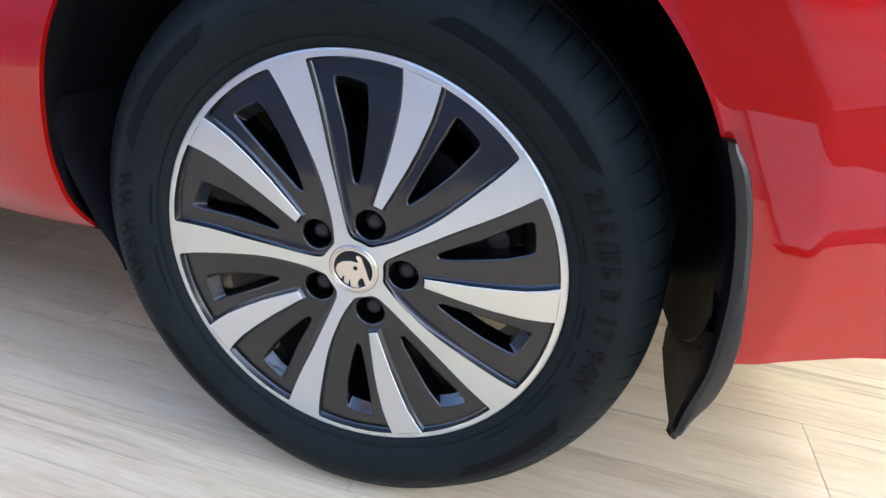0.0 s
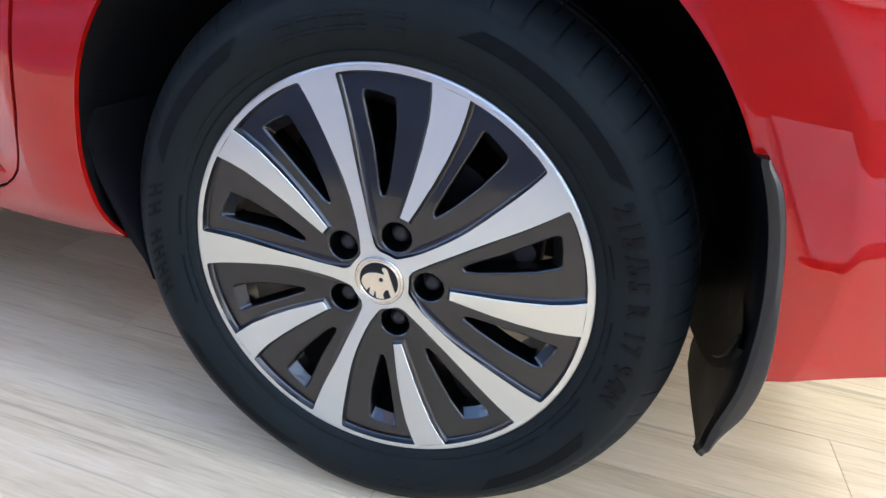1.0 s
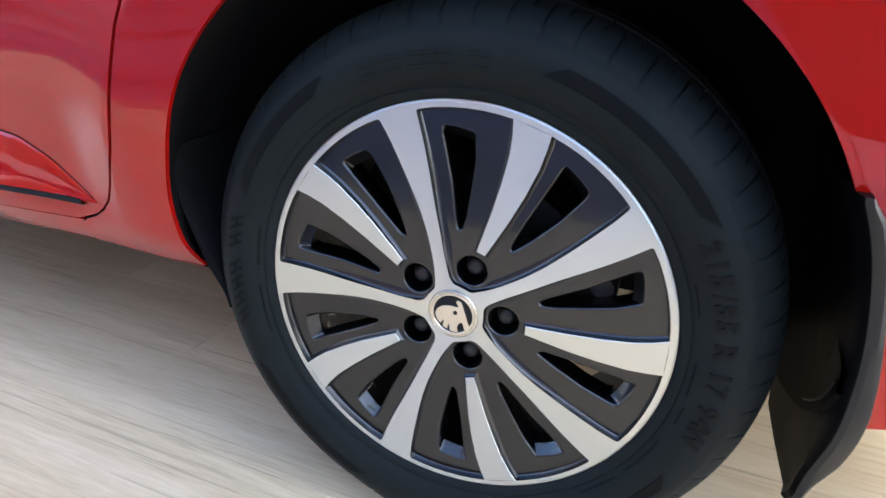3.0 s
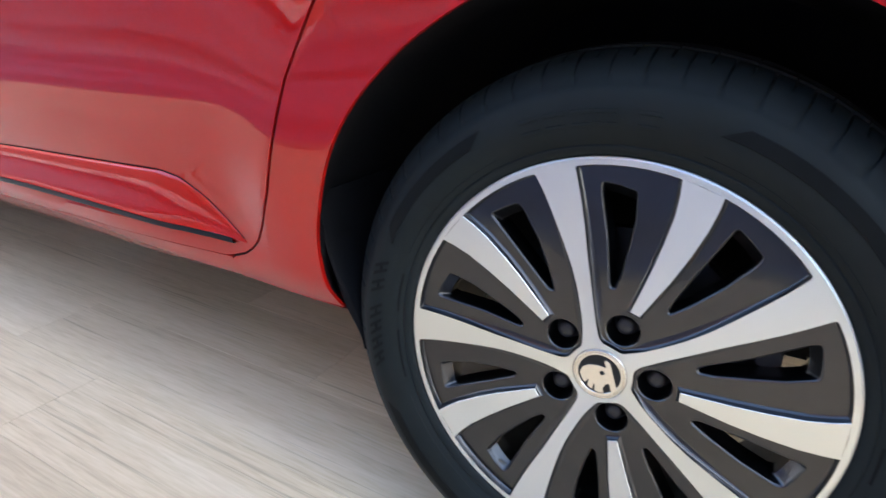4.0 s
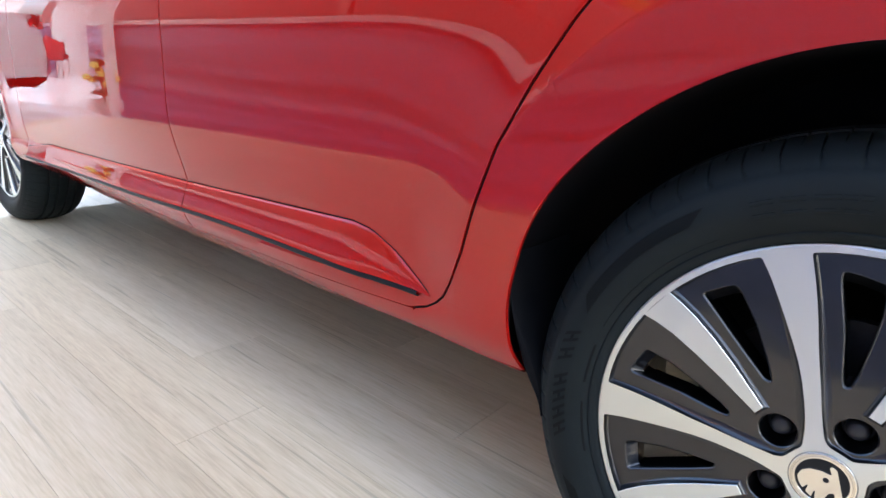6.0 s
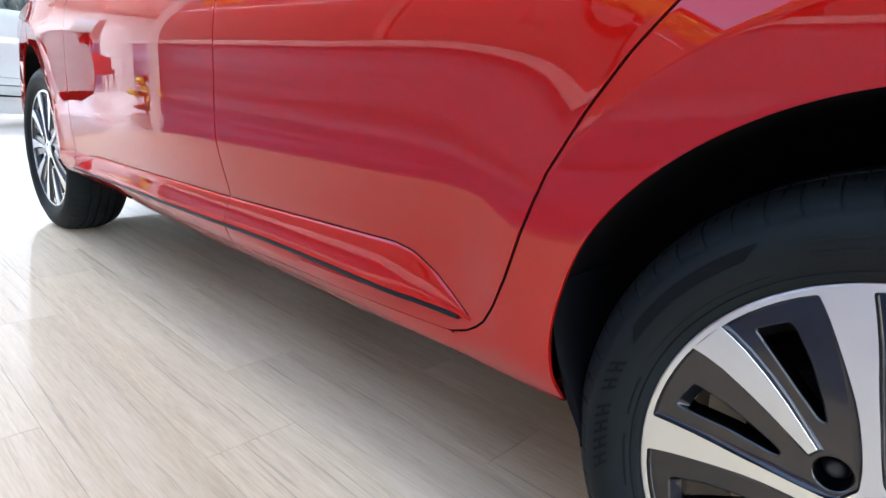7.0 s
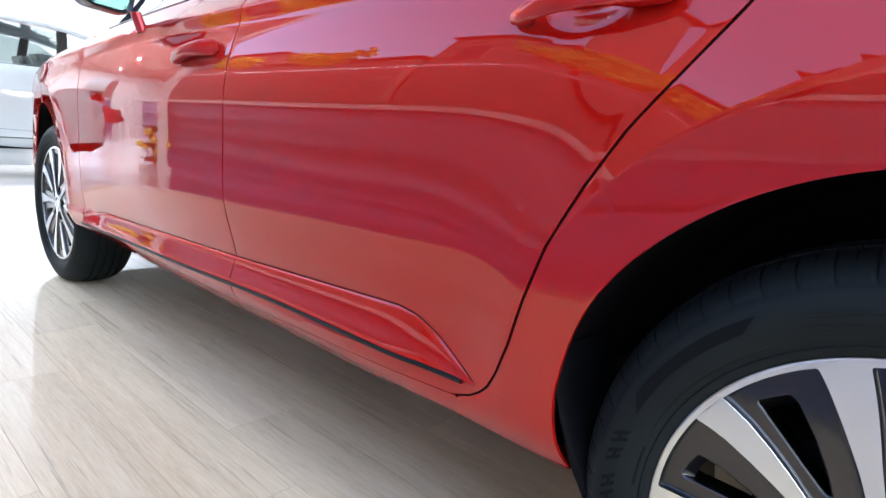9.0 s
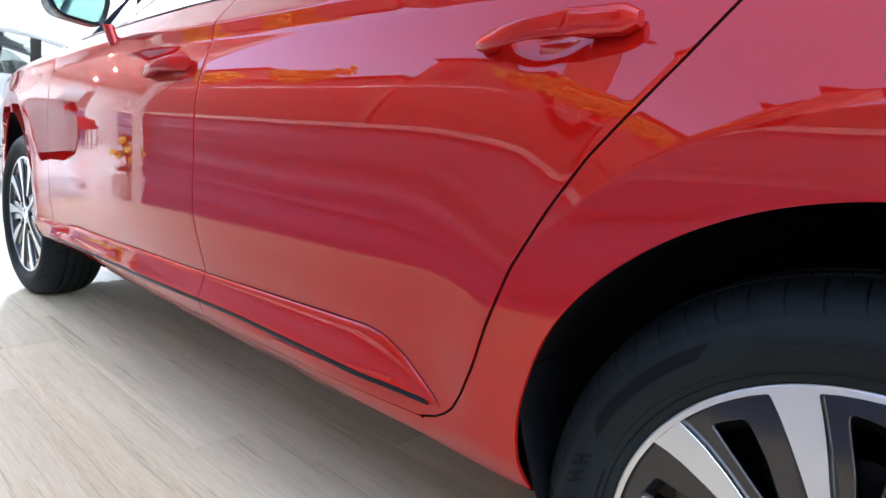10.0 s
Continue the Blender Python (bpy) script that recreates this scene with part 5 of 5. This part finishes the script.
house(3.6, 8.4, -10.6, 7.0, BRICK_RED, 2, "long red brick building across the street")
# unseen block, sized and placed only to cut the sun on the street
sun_screen = thing("building", "tall plain block added out of view to screen the street from the sun", "building")
part("wall", boxed(9.5, 22, 1.4, 3.6, -0.30, 14), PINK_WALL, sun_screen, smooth=False)
part("roof", boxed(9.3, 22.2, 1.2, 3.8, 14, 14.4), KERB, sun_screen, smooth=False)


def lounge_chair(m):
    """A red tub chair on four legs."""
    ch = thing("tub_chair", "red upholstered tub chair on thin dark legs", "chair", "chairs in the lounge")
    part("seat", boxed(-0.28, 0.28, -0.28, 0.28, 0.36, 0.47, bevel=0.04), CHAIR_RED, ch)
    bm = bmesh.new()
    rows = []
    for i in range(17):
        a = radians(-20 + 220 * i / 16)
        rows.append([(r * math.cos(a), r * math.sin(a), z) for r, z in ((0.30, 0.38), (0.34, 0.55), (0.35, 0.80 - 0.12 * abs(math.cos(a))), (0.30, 0.82 - 0.12 * abs(math.cos(a))), (0.27, 0.48))])
    vs = grid_mesh(bm, rows, closed_u=True)
    bm.faces.new(vs[0])
    bm.faces.new(vs[-1])
    part("backrest", bm, CHAIR_RED, ch)
    for sx in (-0.22, 0.22):
        for sy in (-0.22, 0.22):
            bm = bmesh.new()
            bmesh.ops.create_cone(bm, cap_ends=True, segments=10, radius1=0.010, radius2=0.016, depth=0.37, matrix=Matrix.Translation((sx, sy, 0.185)))
            part("leg", bm, BLACK, ch)
    ch.matrix_basis = m
    return ch


chair = lounge_chair(pose(-16.4, -3.7, 0, 0, 0, -60))
copy_thing(chair, pose(-17.6, -4.2, 0, 0, 0, 40))
copy_thing(chair, pose(-17.9, -3.1, 0, 0, 0, -110))


def flower_pot(m):
    """A white pot with tall yellow blooms."""
    rnd = random.Random(3)
    pot = thing("flower_pot", "white pot of yellow flowers on the tiles by the column", "flower pot")
    bm = bmesh.new()
    lathe(bm, [(0.001, 0), (0.11, 0), (0.15, 0.12), (0.17, 0.26), (0.16, 0.27), (0.14, 0.25), (0.001, 0.24)], 32)
    body = part("pot", bm, WALL_WHITE, pot)
    body.matrix_local = pose(0, 0, 0, 90, 0, 0)
    stems, leaves, blooms = bmesh.new(), bmesh.new(), bmesh.new()
    for i in range(12):
        a, lean, h = rnd.uniform(0, 6.28), rnd.uniform(0.03, 0.16), rnd.uniform(0.36, 0.58)
        tip = Vector((lean * math.cos(a), lean * math.sin(a), h))
        rows = []
        for k in range(5):
            u = k / 4
            c = Vector((tip.x * u * u, tip.y * u * u, 0.24 + (h - 0.24) * u))
            rows.append([c + Vector((0.005 * math.cos(b), 0.005 * math.sin(b), 0)) for b in (0, 2.1, 4.2)])
        grid_mesh(stems, rows, closed_u=True)
        for k in range(3):
            c = Vector((tip.x * 0.4, tip.y * 0.4, 0.3 + 0.12 * k))
            d = Vector((math.cos(a + k), math.sin(a + k), 0.5)) * 0.12
            s = Vector((-d.y, d.x, 0)) * 0.3
            leaves.faces.new([leaves.verts.new(c), leaves.verts.new(c + d * 0.5 + s), leaves.verts.new(c + d), leaves.verts.new(c + d * 0.5 - s)])
        bmesh.ops.create_icosphere(blooms, subdivisions=2, radius=0.042, matrix=Matrix.Translation(tip) @ Matrix.Diagonal((1, 1, 0.6, 1)))
    tagged(part("stems", stems, GREEN, pot), kind="stuff")
    tagged(part("leaves", leaves, GREEN, pot, smooth=False), kind="stuff")
    tagged(part("blooms", blooms, YELLOW, pot, "yellow blooms"), kind="stuff")
    pot.matrix_basis = m
    return pot


flower_pot(pose(-5.50, -1.40, 0))

# ---- the cars ----
wheel = make_wheel("alloy wheel with bright long spokes and dark pockets")
LEFT = [pose(0, 0, HUB, -0.6, 0, 0.68), pose(-WHEELBASE, 0.063, HUB)]
RIGHT = [pose(0, 2 * MID, HUB, 0, 0, 180), pose(-WHEELBASE, 2 * MID - 0.063, HUB, 0, 0, 180)]
red_car = make_car("red_sedan", "glossy red sedan parked on the oak showroom floor", RED, Matrix.Identity(4), None, fine=True)
fit_wheels(red_car, wheel, LEFT + RIGHT)
far = Matrix.Translation((-8.80, -0.06, 0)) @ Matrix.Rotation(radians(-90), 4, "Z") @ Matrix.Scale(1.05, 4)
white_car = make_car("white_sedan", "silver-white sedan parked on white tiles", WHITE_PAINT, far, None)
fit_wheels(white_car, wheel, LEFT + RIGHT)
SEAT_COVER = material("clear_wrapped_grey_cloth", (0.42, 0.43, 0.44), 0.25, vary=0.4, scale=14, bump=0.5, bump_scale=18)
for x, y0, y1 in ((-1.30, 0.30, 0.80), (-1.30, 2 * MID - 0.80, 2 * MID - 0.30), (-0.42, 0.28, 2 * MID - 0.28)):
    bm = boxed(x - 0.48, x + 0.02, y0, y1, 0.92 - 0.42, 0.66, bevel=0.05)
    seat = part("seat", bm, SEAT_COVER, white_car, "grey seat still in its clear wrap")
    rows = [[(x + dx + 0.16 * v, y, 0.60 + 0.56 * v) for dx, y in ((-0.06, y0 + 0.05), (-0.09, (y0 + y1) / 2), (-0.06, y1 - 0.05), (0.05, y1 - 0.04), (0.08, (y0 + y1) / 2), (0.05, y0 + 0.04))] for v in (0.0, 0.25, 0.5, 0.75, 0.95, 1.0)]
    bm = bmesh.new()
    vs = grid_mesh(bm, rows, closed_u=True)
    bm.faces.new(vs[0])
    bm.faces.new(vs[-1])
    part("seat_back", bm, SEAT_COVER, seat)
for side in (0.05, 2 * MID - 0.20):
    part("rocker_panel", boxed(-2.34, -0.46, side, side + 0.15, 0.12, 0.27, bevel=0.03), WHITE_PAINT, white_car)
for o in (wheel, *wheel.children_recursive):
    bpy.data.objects.remove(o)

# ---- oak floor, plank by plank ----
PLANK_L, PLANK_W = 1.22, 0.188
me = mesh_of(boxed(0.0003, PLANK_L - 0.0003, 0.00025, PLANK_W - 0.00025, -0.011, 0.0, bevel=0.0004), "plank", OAK, False)
y = -0.39 - 5 * PLANK_W
row = 0
while y < 3.4:
    x = -1.22 + (0.0, 0.64, 0.29)[(row + 2) % 3] - 4 * PLANK_L
    while x < 5.4:
        x0, x1 = max(x, WOOD_END), min(x + PLANK_L, 5.4)
        if x1 - x0 > 0.02:
            p = new("plank", me)
            p.matrix_basis = pose(x0, y, 0) @ Matrix.Diagonal(((x1 - x0) / PLANK_L, 1, 1, 1))
            p.parent = floor
        x += PLANK_L
    y += PLANK_W
    row += 1
